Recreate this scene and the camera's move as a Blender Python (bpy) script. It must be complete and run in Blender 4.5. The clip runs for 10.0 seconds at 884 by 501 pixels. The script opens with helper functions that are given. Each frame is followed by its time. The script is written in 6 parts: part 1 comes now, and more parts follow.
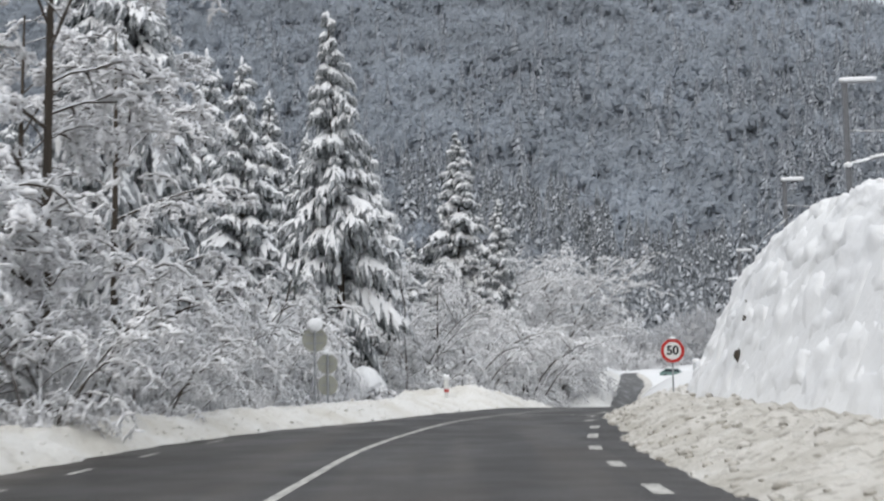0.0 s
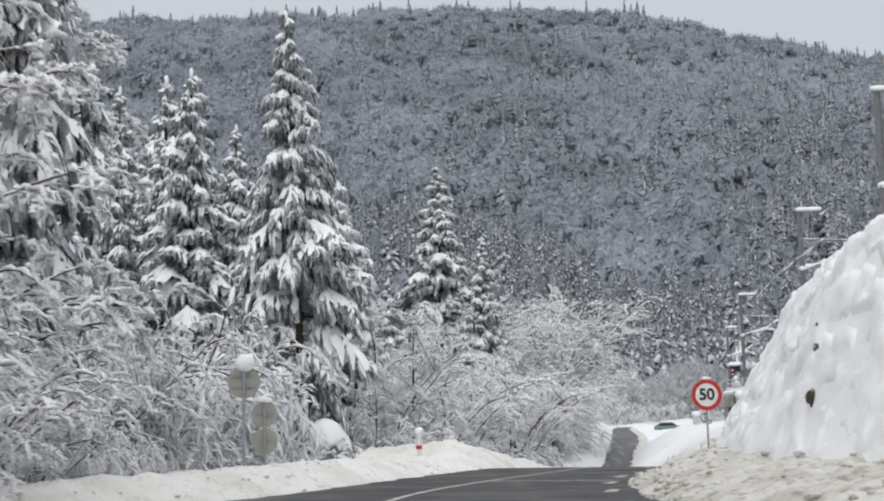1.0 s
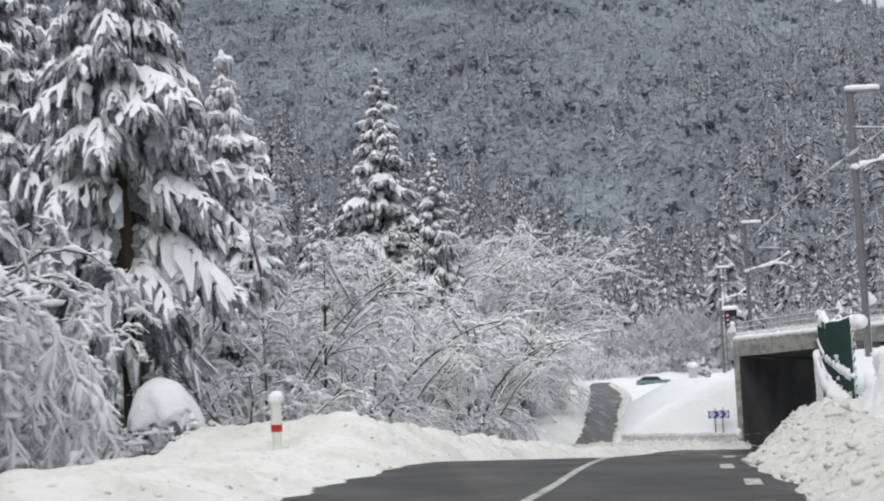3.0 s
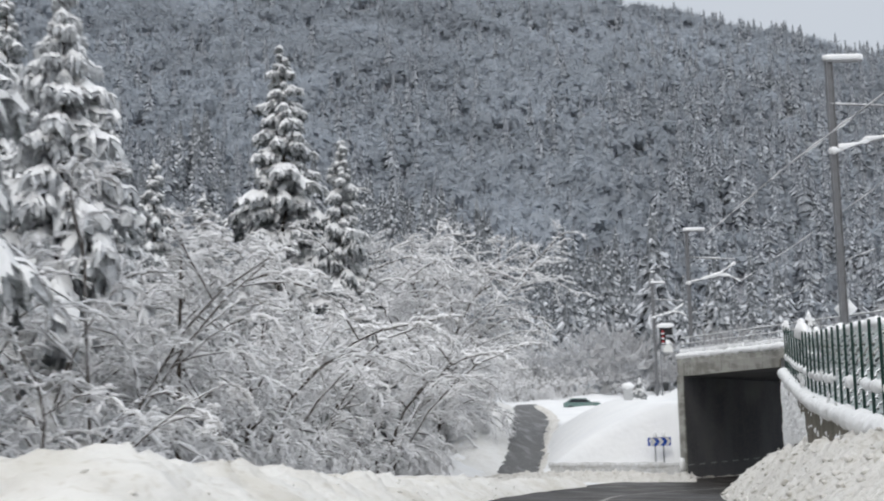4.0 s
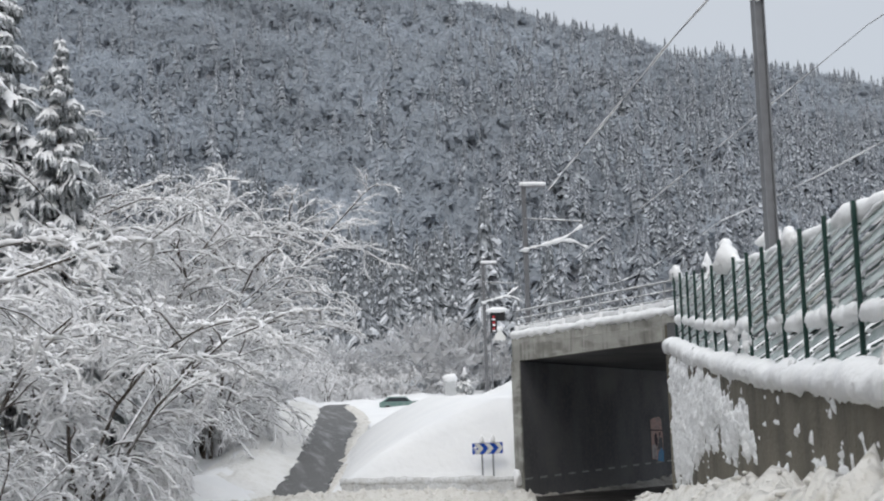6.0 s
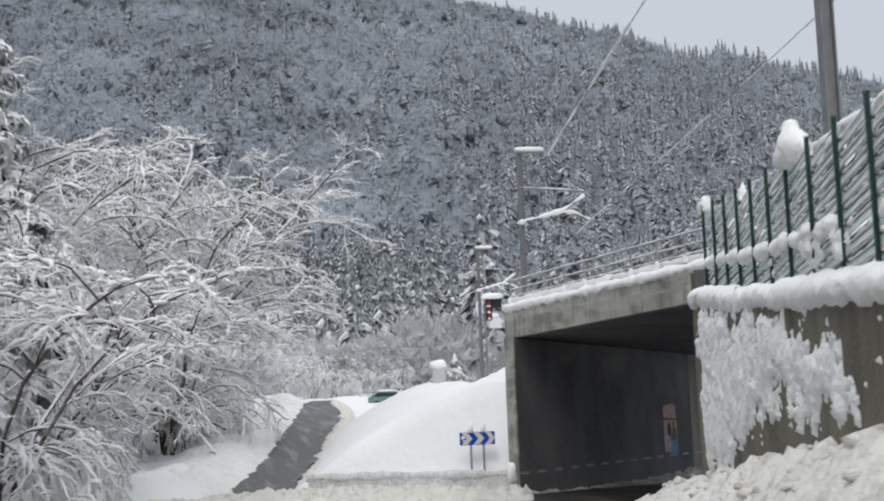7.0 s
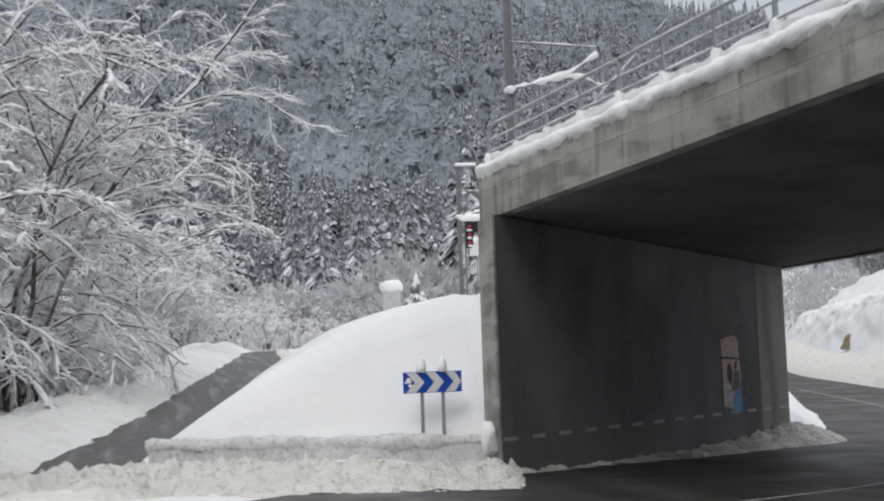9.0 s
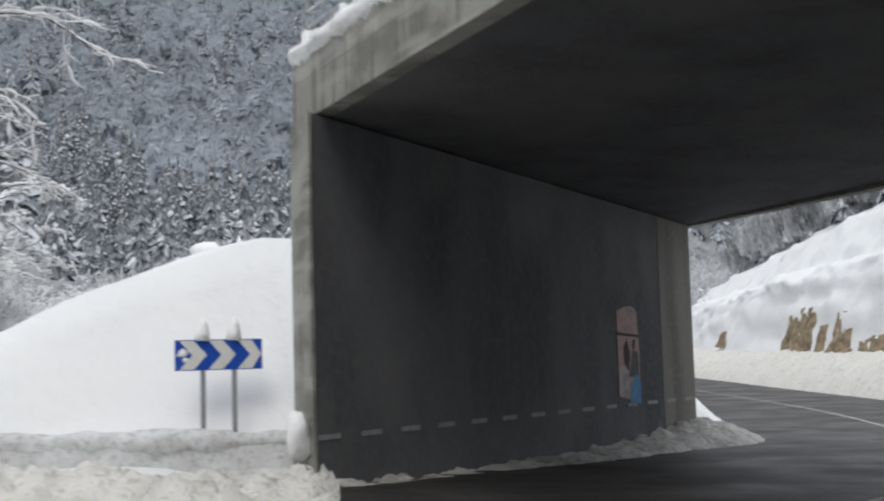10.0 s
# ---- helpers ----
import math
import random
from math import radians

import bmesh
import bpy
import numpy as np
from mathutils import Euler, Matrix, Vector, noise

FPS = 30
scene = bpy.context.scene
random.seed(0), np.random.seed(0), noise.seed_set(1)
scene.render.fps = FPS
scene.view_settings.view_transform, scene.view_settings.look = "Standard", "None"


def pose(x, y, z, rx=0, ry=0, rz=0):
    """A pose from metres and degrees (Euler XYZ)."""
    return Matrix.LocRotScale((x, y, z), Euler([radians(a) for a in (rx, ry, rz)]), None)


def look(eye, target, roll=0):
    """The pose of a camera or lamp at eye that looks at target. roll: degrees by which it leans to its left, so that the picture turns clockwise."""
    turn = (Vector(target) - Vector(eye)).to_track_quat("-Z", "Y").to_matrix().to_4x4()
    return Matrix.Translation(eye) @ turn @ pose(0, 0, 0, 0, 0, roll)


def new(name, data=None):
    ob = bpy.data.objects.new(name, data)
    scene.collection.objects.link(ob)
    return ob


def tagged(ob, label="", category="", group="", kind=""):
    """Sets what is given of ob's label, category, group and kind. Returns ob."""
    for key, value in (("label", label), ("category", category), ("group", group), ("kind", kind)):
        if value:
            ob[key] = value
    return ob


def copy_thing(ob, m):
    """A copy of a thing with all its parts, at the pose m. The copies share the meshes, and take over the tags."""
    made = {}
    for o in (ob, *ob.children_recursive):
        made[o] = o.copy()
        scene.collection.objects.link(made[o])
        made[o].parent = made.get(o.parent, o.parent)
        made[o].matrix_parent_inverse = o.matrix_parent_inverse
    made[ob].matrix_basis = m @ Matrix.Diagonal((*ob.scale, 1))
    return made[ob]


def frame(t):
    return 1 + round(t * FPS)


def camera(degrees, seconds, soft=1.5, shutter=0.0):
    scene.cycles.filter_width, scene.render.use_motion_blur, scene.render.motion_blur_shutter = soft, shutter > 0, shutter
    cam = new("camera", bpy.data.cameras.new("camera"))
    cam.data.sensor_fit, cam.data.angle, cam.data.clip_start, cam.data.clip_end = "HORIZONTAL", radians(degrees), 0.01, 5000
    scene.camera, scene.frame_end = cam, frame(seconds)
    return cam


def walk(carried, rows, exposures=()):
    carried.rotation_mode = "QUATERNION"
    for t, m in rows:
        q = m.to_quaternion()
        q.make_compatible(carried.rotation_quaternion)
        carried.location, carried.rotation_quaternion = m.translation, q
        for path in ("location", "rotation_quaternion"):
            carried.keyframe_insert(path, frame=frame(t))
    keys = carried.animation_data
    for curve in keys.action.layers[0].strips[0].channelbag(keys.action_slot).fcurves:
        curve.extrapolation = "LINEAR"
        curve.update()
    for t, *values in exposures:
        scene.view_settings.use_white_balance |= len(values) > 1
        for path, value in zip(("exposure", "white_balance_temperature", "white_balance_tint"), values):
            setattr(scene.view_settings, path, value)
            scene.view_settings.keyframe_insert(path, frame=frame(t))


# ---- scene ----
cam = camera(39.5, 10.0, soft=2.0, shutter=0.3)
METRES, EYE, TILT, LEAN, TURN = 100.0, 1.3, 0.0, 0.0, 0.0
PATH = [
    (0, (0.18, -0.54, 0.899), (0.175, 1.453, 1.074), -1.1),
    (0.5, (0.336, 4.297, 0.801), (0.376, 6.279, 1.062), -1.3),
    (1, (0.62, 9.186, 0.671), (0.642, 11.168, 0.934), -1.3),
    (1.5, (1.028, 14.795, 0.575), (1.049, 16.777, 0.842), -1.4),
    (2, (1.545, 20.511, 0.516), (1.58, 22.502, 0.706), -1.7),
    (3.5, (3.236, 36.255, 0.377), (3.351, 38.241, 0.585), -2.1),
    (4, (4.105, 41.822, 0.237), (4.301, 43.8, 0.461), -1.5),
    (4.5, (5.181, 46.668, 0.036), (5.495, 48.639, 0.164), -1.2),
    (5, (6.323, 51.363, -0.063), (6.736, 53.308, 0.158), -0.7),
    (5.5, (8.125, 57.112, -0.171), (8.581, 59.047, 0.049), -1.7),
    (7, (12.122, 68.908, -1.457), (12.582, 70.841, -1.228), -2.1),
    (7.5, (13.639, 73.983, -1.788), (14.099, 75.916, -1.561), -2.4),
    (8, (15.18, 78.993, -2.009), (15.644, 80.927, -1.802), -2.4),
    (8.5, (16.517, 83.369, -2.45), (16.984, 85.304, -2.259), -2.0),
    (9, (18.055, 88.163, -2.773), (18.528, 90.098, -2.6), -1.9),
    (9.5, (19.643, 92.817, -3.096), (20.185, 94.735, -2.934), -1.8),
    (10, (21.448, 96.887, -3.534), (22.127, 98.76, -3.36), -1.6),
]
walk(cam, [(t, look(eye, target, roll)) for t, eye, target, roll in PATH], [(0, 0.2), (5.0, 0.22), (8.0, 0.16), (9.0, 0.12), (10.0, 0.22)])

# ---- world and sun: an overcast winter day ----
world = bpy.data.worlds.new("overcast_sky")
scene.world = world
world.use_nodes = True
wn, wl = world.node_tree.nodes, world.node_tree.links
background = wn["Background"]
sky = wn.new("ShaderNodeTexSky")
sky.sky_type, sky.sun_disc = "NISHITA", False
sky.sun_elevation, sky.sun_rotation = radians(32), radians(200)
sky.air_density, sky.dust_density = 1.0, 3.0
sky_level = wn.new("ShaderNodeMix")
sky_level.data_type, sky_level.blend_type = "RGBA", "MULTIPLY"
sky_level.inputs[0].default_value = 1.0
wl.new(sky.outputs[0], sky_level.inputs[6])
sky_level.inputs[7].default_value = (0.1, 0.1, 0.1, 1)
coord = wn.new("ShaderNodeTexCoord")
split = wn.new("ShaderNodeSeparateXYZ")
wl.new(coord.outputs["Generated"], split.inputs[0])
ramp = wn.new("ShaderNodeValToRGB")
wl.new(split.outputs["Z"], ramp.inputs[0])
ramp.color_ramp.elements[0].position, ramp.color_ramp.elements[0].color = 0.0, (0.50, 0.545, 0.60, 1)
ramp.color_ramp.elements[1].position, ramp.color_ramp.elements[1].color = 1.0, (1.34, 1.38, 1.43, 1)
band = ramp.color_ramp.elements.new(0.36)
band.color = (0.545, 0.575, 0.62, 1)
cloud = wn.new("ShaderNodeMix")
cloud.data_type = "RGBA"
cloud.inputs[0].default_value = 0.9
wl.new(sky_level.outputs[2], cloud.inputs[6])
wl.new(ramp.outputs[0], cloud.inputs[7])
wl.new(cloud.outputs[2], background.inputs["Color"])
background.inputs["Strength"].default_value = 1.0
sun = new("sun", bpy.data.lights.new("sun", "SUN"))
sun.data.energy, sun.data.angle, sun.data.color = 0.7, radians(25), (1.0, 0.97, 0.92)
sun.matrix_world = look((0, 0, 200), (60, 100, 80))


# ---- materials ----
def material(name, base, rough=0.8, spots=(), bump=0.0, bump_scale=8.0, metal=0.0, spec=0.4):
    """A principled material; spots: (scale, detail, low, high, colour, amount) layers of noise over the base colour."""
    m = bpy.data.materials.new(name)
    m.use_nodes = True
    nodes, links = m.node_tree.nodes, m.node_tree.links
    shader = nodes["Principled BSDF"]
    shader.inputs["Roughness"].default_value = rough
    shader.inputs["Metallic"].default_value = metal
    shader.inputs["Specular IOR Level"].default_value = spec
    where = nodes.new("ShaderNodeTexCoord")
    colour = None
    for scale, detail, low, high, tone, amount in spots:
        tex = nodes.new("ShaderNodeTexNoise")
        stretch = nodes.new("ShaderNodeMapping")
        stretch.inputs["Scale"].default_value = scale if isinstance(scale, tuple) else (scale,) * 3
        links.new(where.outputs["Object"], stretch.inputs[0])
        links.new(stretch.outputs[0], tex.inputs["Vector"])
        tex.inputs["Scale"].default_value, tex.inputs["Detail"].default_value = 1.0, detail
        span = nodes.new("ShaderNodeMapRange")
        span.inputs["From Min"].default_value, span.inputs["From Max"].default_value = low, high
        span.inputs["To Max"].default_value = amount
        links.new(tex.outputs["Fac"], span.inputs["Value"])
        mix = nodes.new("ShaderNodeMix")
        mix.data_type = "RGBA"
        links.new(span.outputs[0], mix.inputs[0])
        if colour is None:
            mix.inputs[6].default_value = (*base, 1)
        else:
            links.new(colour, mix.inputs[6])
        mix.inputs[7].default_value = (*tone, 1)
        colour = mix.outputs[2]
    if colour is None:
        shader.inputs["Base Color"].default_value = (*base, 1)
    else:
        links.new(colour, shader.inputs["Base Color"])
    if bump:
        tex = nodes.new("ShaderNodeTexNoise")
        tex.inputs["Scale"].default_value, tex.inputs["Detail"].default_value = bump_scale, 5.0
        links.new(where.outputs["Object"], tex.inputs["Vector"])
        relief = nodes.new("ShaderNodeBump")
        relief.inputs["Strength"].default_value, relief.inputs["Distance"].default_value = bump, 0.1
        links.new(tex.outputs["Fac"], relief.inputs["Height"])
        links.new(relief.outputs[0], shader.inputs["Normal"])
    return m


def frosted(name, wood, snow, low, high, scale=6.0, random_tone=0.0):
    """Snow lying on whatever faces up, bark or needles below."""
    m = material(name, wood, 0.85, bump=0.0)
    nodes, links = m.node_tree.nodes, m.node_tree.links
    shader = nodes["Principled BSDF"]
    geo = nodes.new("ShaderNodeNewGeometry")
    axis = nodes.new("ShaderNodeSeparateXYZ")
    links.new(geo.outputs["Normal"], axis.inputs[0])
    tex = nodes.new("ShaderNodeTexNoise")
    tex.inputs["Scale"].default_value, tex.inputs["Detail"].default_value = scale, 3.0
    where = nodes.new("ShaderNodeTexCoord")
    links.new(where.outputs["Object"], tex.inputs["Vector"])
    add = nodes.new("ShaderNodeMath")
    add.operation = "MULTIPLY_ADD"
    links.new(tex.outputs["Fac"], add.inputs[0])
    add.inputs[1].default_value = 1.2
    links.new(axis.outputs["Z"], add.inputs[2])
    span = nodes.new("ShaderNodeMapRange")
    span.inputs["From Min"].default_value, span.inputs["From Max"].default_value = low, high
    links.new(add.outputs[0], span.inputs["Value"])
    mix = nodes.new("ShaderNodeMix")
    mix.data_type = "RGBA"
    links.new(span.outputs[0], mix.inputs[0])
    mix.inputs[6].default_value, mix.inputs[7].default_value = (*wood, 1), (*snow, 1)
    out = mix.outputs[2]
    if random_tone:
        shade = nodes.new("ShaderNodeMapRange")
        shade.inputs["To Min"].default_value, shade.inputs["To Max"].default_value = 1 - random_tone, 1.0
        links.new(geo.outputs["Random Per Island"], shade.inputs["Value"])
        tone = nodes.new("ShaderNodeMix")
        tone.data_type, tone.blend_type = "RGBA", "MULTIPLY"
        tone.inputs[0].default_value = 1.0
        links.new(out, tone.inputs[6])
        links.new(shade.outputs[0], tone.inputs[7])
        out = tone.outputs[2]
    links.new(out, shader.inputs["Base Color"])
    shader.inputs["Specular IOR Level"].default_value = 0.2
    return m


SNOW = material("fresh_snow", (0.80, 0.805, 0.81), 0.7, [(0.35, 4, 0.4, 0.7, (0.72, 0.73, 0.75), 0.6)], 0.35, 3.0, spec=0.2)
SNOW_LOAD = material("snow_load", (0.88, 0.885, 0.89), 0.75, [(1.5, 4, 0.4, 0.7, (0.80, 0.81, 0.83), 0.6)], 0.3, 9.0, spec=0.2)
PLASTER_SNOW = material("wind_packed_snow", (0.90, 0.905, 0.91), 0.75, [(3.0, 5, 0.45, 0.7, (0.78, 0.79, 0.80), 0.6)], 0.5, 14.0, spec=0.2)
DIRTY_SNOW = material("ploughed_snow", (0.70, 0.683, 0.65), 0.8,
                      [(0.8, 5, 0.42, 0.68, (0.62, 0.60, 0.56), 0.8), (4.5, 6, 0.54, 0.72, (0.36, 0.33, 0.27), 0.7)], 1.0, 9.0, spec=0.2)
GRIMY_SNOW = material("grimy_ploughed_snow", (0.62, 0.595, 0.55), 0.8,
                      [(0.9, 5, 0.42, 0.66, (0.44, 0.415, 0.365), 0.85), (5.0, 6, 0.52, 0.7, (0.24, 0.22, 0.185), 0.8), (1.4, 4, 0.55, 0.75, (0.74, 0.73, 0.70), 0.7)], 1.0, 9.0, spec=0.2)
BANK_SNOW = material("ploughed_clean_snow", (0.76, 0.757, 0.745), 0.8, [(0.9, 5, 0.45, 0.68, (0.66, 0.65, 0.62), 0.7), (5.0, 6, 0.56, 0.75, (0.52, 0.50, 0.46), 0.5)], 0.7, 6.0, spec=0.2)
EDGE_SNOW = material("roadside_snow", (0.74, 0.728, 0.70), 0.8,
                     [(0.6, 5, 0.42, 0.66, (0.61, 0.585, 0.53), 0.85), (6.0, 6, 0.55, 0.75, (0.48, 0.44, 0.37), 0.6)], 0.7, 5.0, spec=0.2)
SLUSH = material("dirty_slush", (0.50, 0.485, 0.46), 0.65, [(1.3, 6, 0.45, 0.68, (0.22, 0.21, 0.19), 0.85), (7.0, 5, 0.52, 0.7, (0.62, 0.62, 0.61), 0.7)], 0.9, 7.0)
ASPHALT = material("damp_asphalt", (0.026, 0.0235, 0.0215), 0.5,
                   [((0.5, 0.06, 1), 4, 0.4, 0.65, (0.020, 0.019, 0.019), 0.9), ((1.0, 0.03, 1), 5, 0.48, 0.62, (0.062, 0.054, 0.047), 0.85), (0.7, 6, 0.55, 0.66, (0.048, 0.043, 0.039), 0.6), (0.25, 4, 0.45, 0.65, (0.030, 0.027, 0.025), 0.6), (30.0, 3, 0.45, 0.7, (0.065, 0.062, 0.06), 0.5)], 0.12, 60.0, spec=0.3)
wet = ASPHALT.node_tree.nodes.new("ShaderNodeTexNoise")
wet.inputs["Scale"].default_value, wet.inputs["Detail"].default_value = 0.55, 5.0
dry = ASPHALT.node_tree.nodes.new("ShaderNodeMapRange")
dry.inputs["From Min"].default_value, dry.inputs["From Max"].default_value, dry.inputs["To Min"].default_value, dry.inputs["To Max"].default_value = 0.36, 0.64, 0.40, 0.58
ASPHALT.node_tree.links.new(ASPHALT.node_tree.nodes["Texture Coordinate"].outputs["Object"], wet.inputs["Vector"])
ASPHALT.node_tree.links.new(wet.outputs["Fac"], dry.inputs["Value"])
ASPHALT.node_tree.links.new(dry.outputs[0], ASPHALT.node_tree.nodes["Principled BSDF"].inputs["Roughness"])
SIDE_ASPHALT = material("slushy_asphalt", (0.10, 0.10, 0.10), 0.55,
                        [((1.6, 0.12, 1), 5, 0.54, 0.72, (0.40, 0.40, 0.41), 0.7), (4.0, 6, 0.62, 0.7, (0.6, 0.6, 0.61), 0.6), (20.0, 3, 0.4, 0.7, (0.07, 0.07, 0.07), 0.6)], 0.2, 20.0)
LINE_PAINT = material("road_paint", (0.50, 0.49, 0.46), 0.7, [(6.0, 5, 0.42, 0.64, (0.16, 0.155, 0.15), 0.85)])
CONCRETE = material("weathered_concrete", (0.36, 0.355, 0.325), 0.85,
                    [((0.8, 0.8, 1.3), 6, 0.46, 0.62, (0.19, 0.185, 0.165), 0.85), ((4.0, 4.0, 0.35), 5, 0.52, 0.64, (0.17, 0.165, 0.15), 0.7), ((0.35, 0.35, 2.2), 3, 0.5, 0.6, (0.46, 0.455, 0.42), 0.6), (14.0, 5, 0.5, 0.75, (0.25, 0.24, 0.22), 0.4)], 0.25, 14.0)
info, shade, piece = (CONCRETE.node_tree.nodes.new(kind) for kind in ("ShaderNodeObjectInfo", "ShaderNodeMapRange", "ShaderNodeHueSaturation"))
shade.inputs["To Min"].default_value, shade.inputs["To Max"].default_value = 0.82, 1.14
old = CONCRETE.node_tree.nodes["Principled BSDF"].inputs["Base Color"].links[0].from_socket
CONCRETE.node_tree.links.new(info.outputs["Random"], shade.inputs["Value"])
CONCRETE.node_tree.links.new(shade.outputs[0], piece.inputs["Value"])
CONCRETE.node_tree.links.new(old, piece.inputs["Color"])
CONCRETE.node_tree.links.new(piece.outputs[0], CONCRETE.node_tree.nodes["Principled BSDF"].inputs["Base Color"])
# Concrete under the bridge: its shade is put into the dark bluish base.
SHADED_CONCRETE = material("shaded_concrete", (0.112, 0.115, 0.124), 0.85,
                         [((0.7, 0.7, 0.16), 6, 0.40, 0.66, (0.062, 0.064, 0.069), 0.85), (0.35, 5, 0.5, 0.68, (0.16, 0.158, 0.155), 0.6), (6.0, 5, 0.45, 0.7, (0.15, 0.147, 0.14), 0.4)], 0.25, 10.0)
# Paler copy for the wall's far end: the daylight reaching it is painted in.
END_LIT_CONCRETE = material("end_lit_stained_concrete", (0.20, 0.19, 0.17), 0.85, [((1.2, 1.2, 0.15), 5, 0.42, 0.62, (0.11, 0.105, 0.095), 0.8), (8.0, 5, 0.5, 0.7, (0.26, 0.25, 0.23), 0.4)], 0.25, 10.0)
WALL_CONCRETE = material("wet_retaining_wall", (0.15, 0.135, 0.105), 0.8,
                         [((1.3, 1.3, 0.2), 6, 0.42, 0.66, (0.065, 0.06, 0.047), 0.85), (0.6, 4, 0.45, 0.7, (0.23, 0.21, 0.165), 0.6), (16.0, 5, 0.5, 0.7, (0.12, 0.11, 0.09), 0.5)], 0.4, 12.0)
ROCK = material("brown_rock", (0.31, 0.245, 0.165), 0.9, [(2.0, 6, 0.4, 0.65, (0.10, 0.08, 0.055), 0.8)], 0.9, 4.0)
GREEN_STEEL = material("green_coated_steel", (0.012, 0.045, 0.036), 0.45, [(5.0, 4, 0.5, 0.7, (0.03, 0.07, 0.06), 0.5)])
GREEN_SLAT = material("green_slat", (0.50, 0.585, 0.57), 0.4, [(2.2, 5, 0.40, 0.6, (0.72, 0.77, 0.77), 0.9), (14.0, 4, 0.5, 0.6, (0.8, 0.82, 0.83), 0.5)])
GALV = material("galvanised_steel", (0.34, 0.35, 0.36), 0.5, [(12.0, 4, 0.4, 0.7, (0.24, 0.25, 0.26), 0.6)], metal=0.3)
MAST_STEEL = material("mast_steel", (0.20, 0.205, 0.215), 0.6, [(3.0, 4, 0.4, 0.7, (0.14, 0.14, 0.15), 0.6)])
SIGN_BACK = material("sign_back", (0.36, 0.36, 0.31), 0.6, [(4.0, 4, 0.4, 0.7, (0.28, 0.28, 0.24), 0.5)])
SIGN_WHITE = material("sign_white", (0.72, 0.72, 0.70), 0.4, [(6.0, 4, 0.5, 0.7, (0.6, 0.6, 0.58), 0.5)])
SIGN_RED = material("sign_red", (0.45, 0.025, 0.02), 0.4, [(6.0, 4, 0.5, 0.7, (0.35, 0.04, 0.035), 0.5)])
SIGN_BLACK = material("sign_black", (0.012, 0.012, 0.013), 0.45)
SIGN_BLUE = material("sign_blue", (0.01, 0.07, 0.42), 0.4, [(7.0, 4, 0.5, 0.7, (0.03, 0.12, 0.45), 0.5)])
RED_LAMP = material("red_lens", (0.40, 0.02, 0.03), 0.3)
REFLECTOR = material("dull_reflector", (0.27, 0.275, 0.28), 0.5, [(4.0, 4, 0.4, 0.65, (0.17, 0.17, 0.175), 0.7)])
PALE_STEEL = material("pale_steel", (0.50, 0.51, 0.52), 0.5, [(5.0, 4, 0.4, 0.7, (0.40, 0.41, 0.42), 0.5)])
PINK_PAINT = material("faded_pink_paint", (0.45, 0.31, 0.28), 0.8, [(3.0, 5, 0.45, 0.6, (0.33, 0.27, 0.26), 0.8), (9.0, 5, 0.5, 0.65, (0.2, 0.17, 0.17), 0.5)])
PALE_PAINT = material("pale_paint", (0.42, 0.38, 0.38), 0.8, [(5.0, 5, 0.45, 0.62, (0.24, 0.22, 0.23), 0.7)])
BLUE_PAINT = material("blue_spray_paint", (0.06, 0.22, 0.42), 0.7, [(6.0, 4, 0.45, 0.65, (0.2, 0.3, 0.4), 0.6)])
DARK_PAINT = material("dark_spray_paint", (0.06, 0.045, 0.05), 0.8)
GLASS_DARK = material("dark_car_glass", (0.03, 0.035, 0.04), 0.1)
CAR_PAINT = material("grey_green_car_paint", (0.13, 0.22, 0.20), 0.3, [(3.0, 4, 0.45, 0.7, (0.3, 0.32, 0.32), 0.6)])
RUBBER = material("tyre_rubber", (0.02, 0.02, 0.02), 0.8)
BARK = frosted("snowy_bark", (0.075, 0.062, 0.05), (0.78, 0.80, 0.83), 1.05, 1.5, 3.0)
LIMB_BARK = frosted("snowy_branches", (0.085, 0.07, 0.058), (0.82, 0.83, 0.85), 0.35, 1.0, 4.0)
TWIG = frosted("snowy_twigs", (0.36, 0.34, 0.32), (0.87, 0.87, 0.88), -0.6, 0.2, 5.0, 0.12)
NEEDLES = frosted("spruce_needles", (0.15, 0.165, 0.165), (0.78, 0.80, 0.83), 0.4, 1.3, 9.0, 0.25)
PALE_NEEDLES = frosted("snow_plastered_needles", (0.32, 0.33, 0.34), (0.80, 0.82, 0.84), 0.2, 1.1, 5.0, 0.15)
MID_NEEDLES = frosted("frosted_spruce_needles", (0.13, 0.143, 0.156), (0.68, 0.71, 0.75), 0.6, 1.35, 1.6, 0.25)
# Snow greyer and needles paler with distance: haze is mixed into these colours.
HAZED_SNOW = material("hazed_far_snow", (0.60, 0.63, 0.67), 0.8, [(0.5, 4, 0.4, 0.7, (0.46, 0.49, 0.53), 0.7)], spec=0.1)
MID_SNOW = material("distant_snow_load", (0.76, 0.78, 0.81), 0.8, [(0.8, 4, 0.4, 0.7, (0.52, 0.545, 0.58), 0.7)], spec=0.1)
HAZED_NEEDLES = frosted("far_spruce", (0.205, 0.22, 0.245), (0.58, 0.61, 0.65), 0.55, 1.35, 0.8, 0.2)


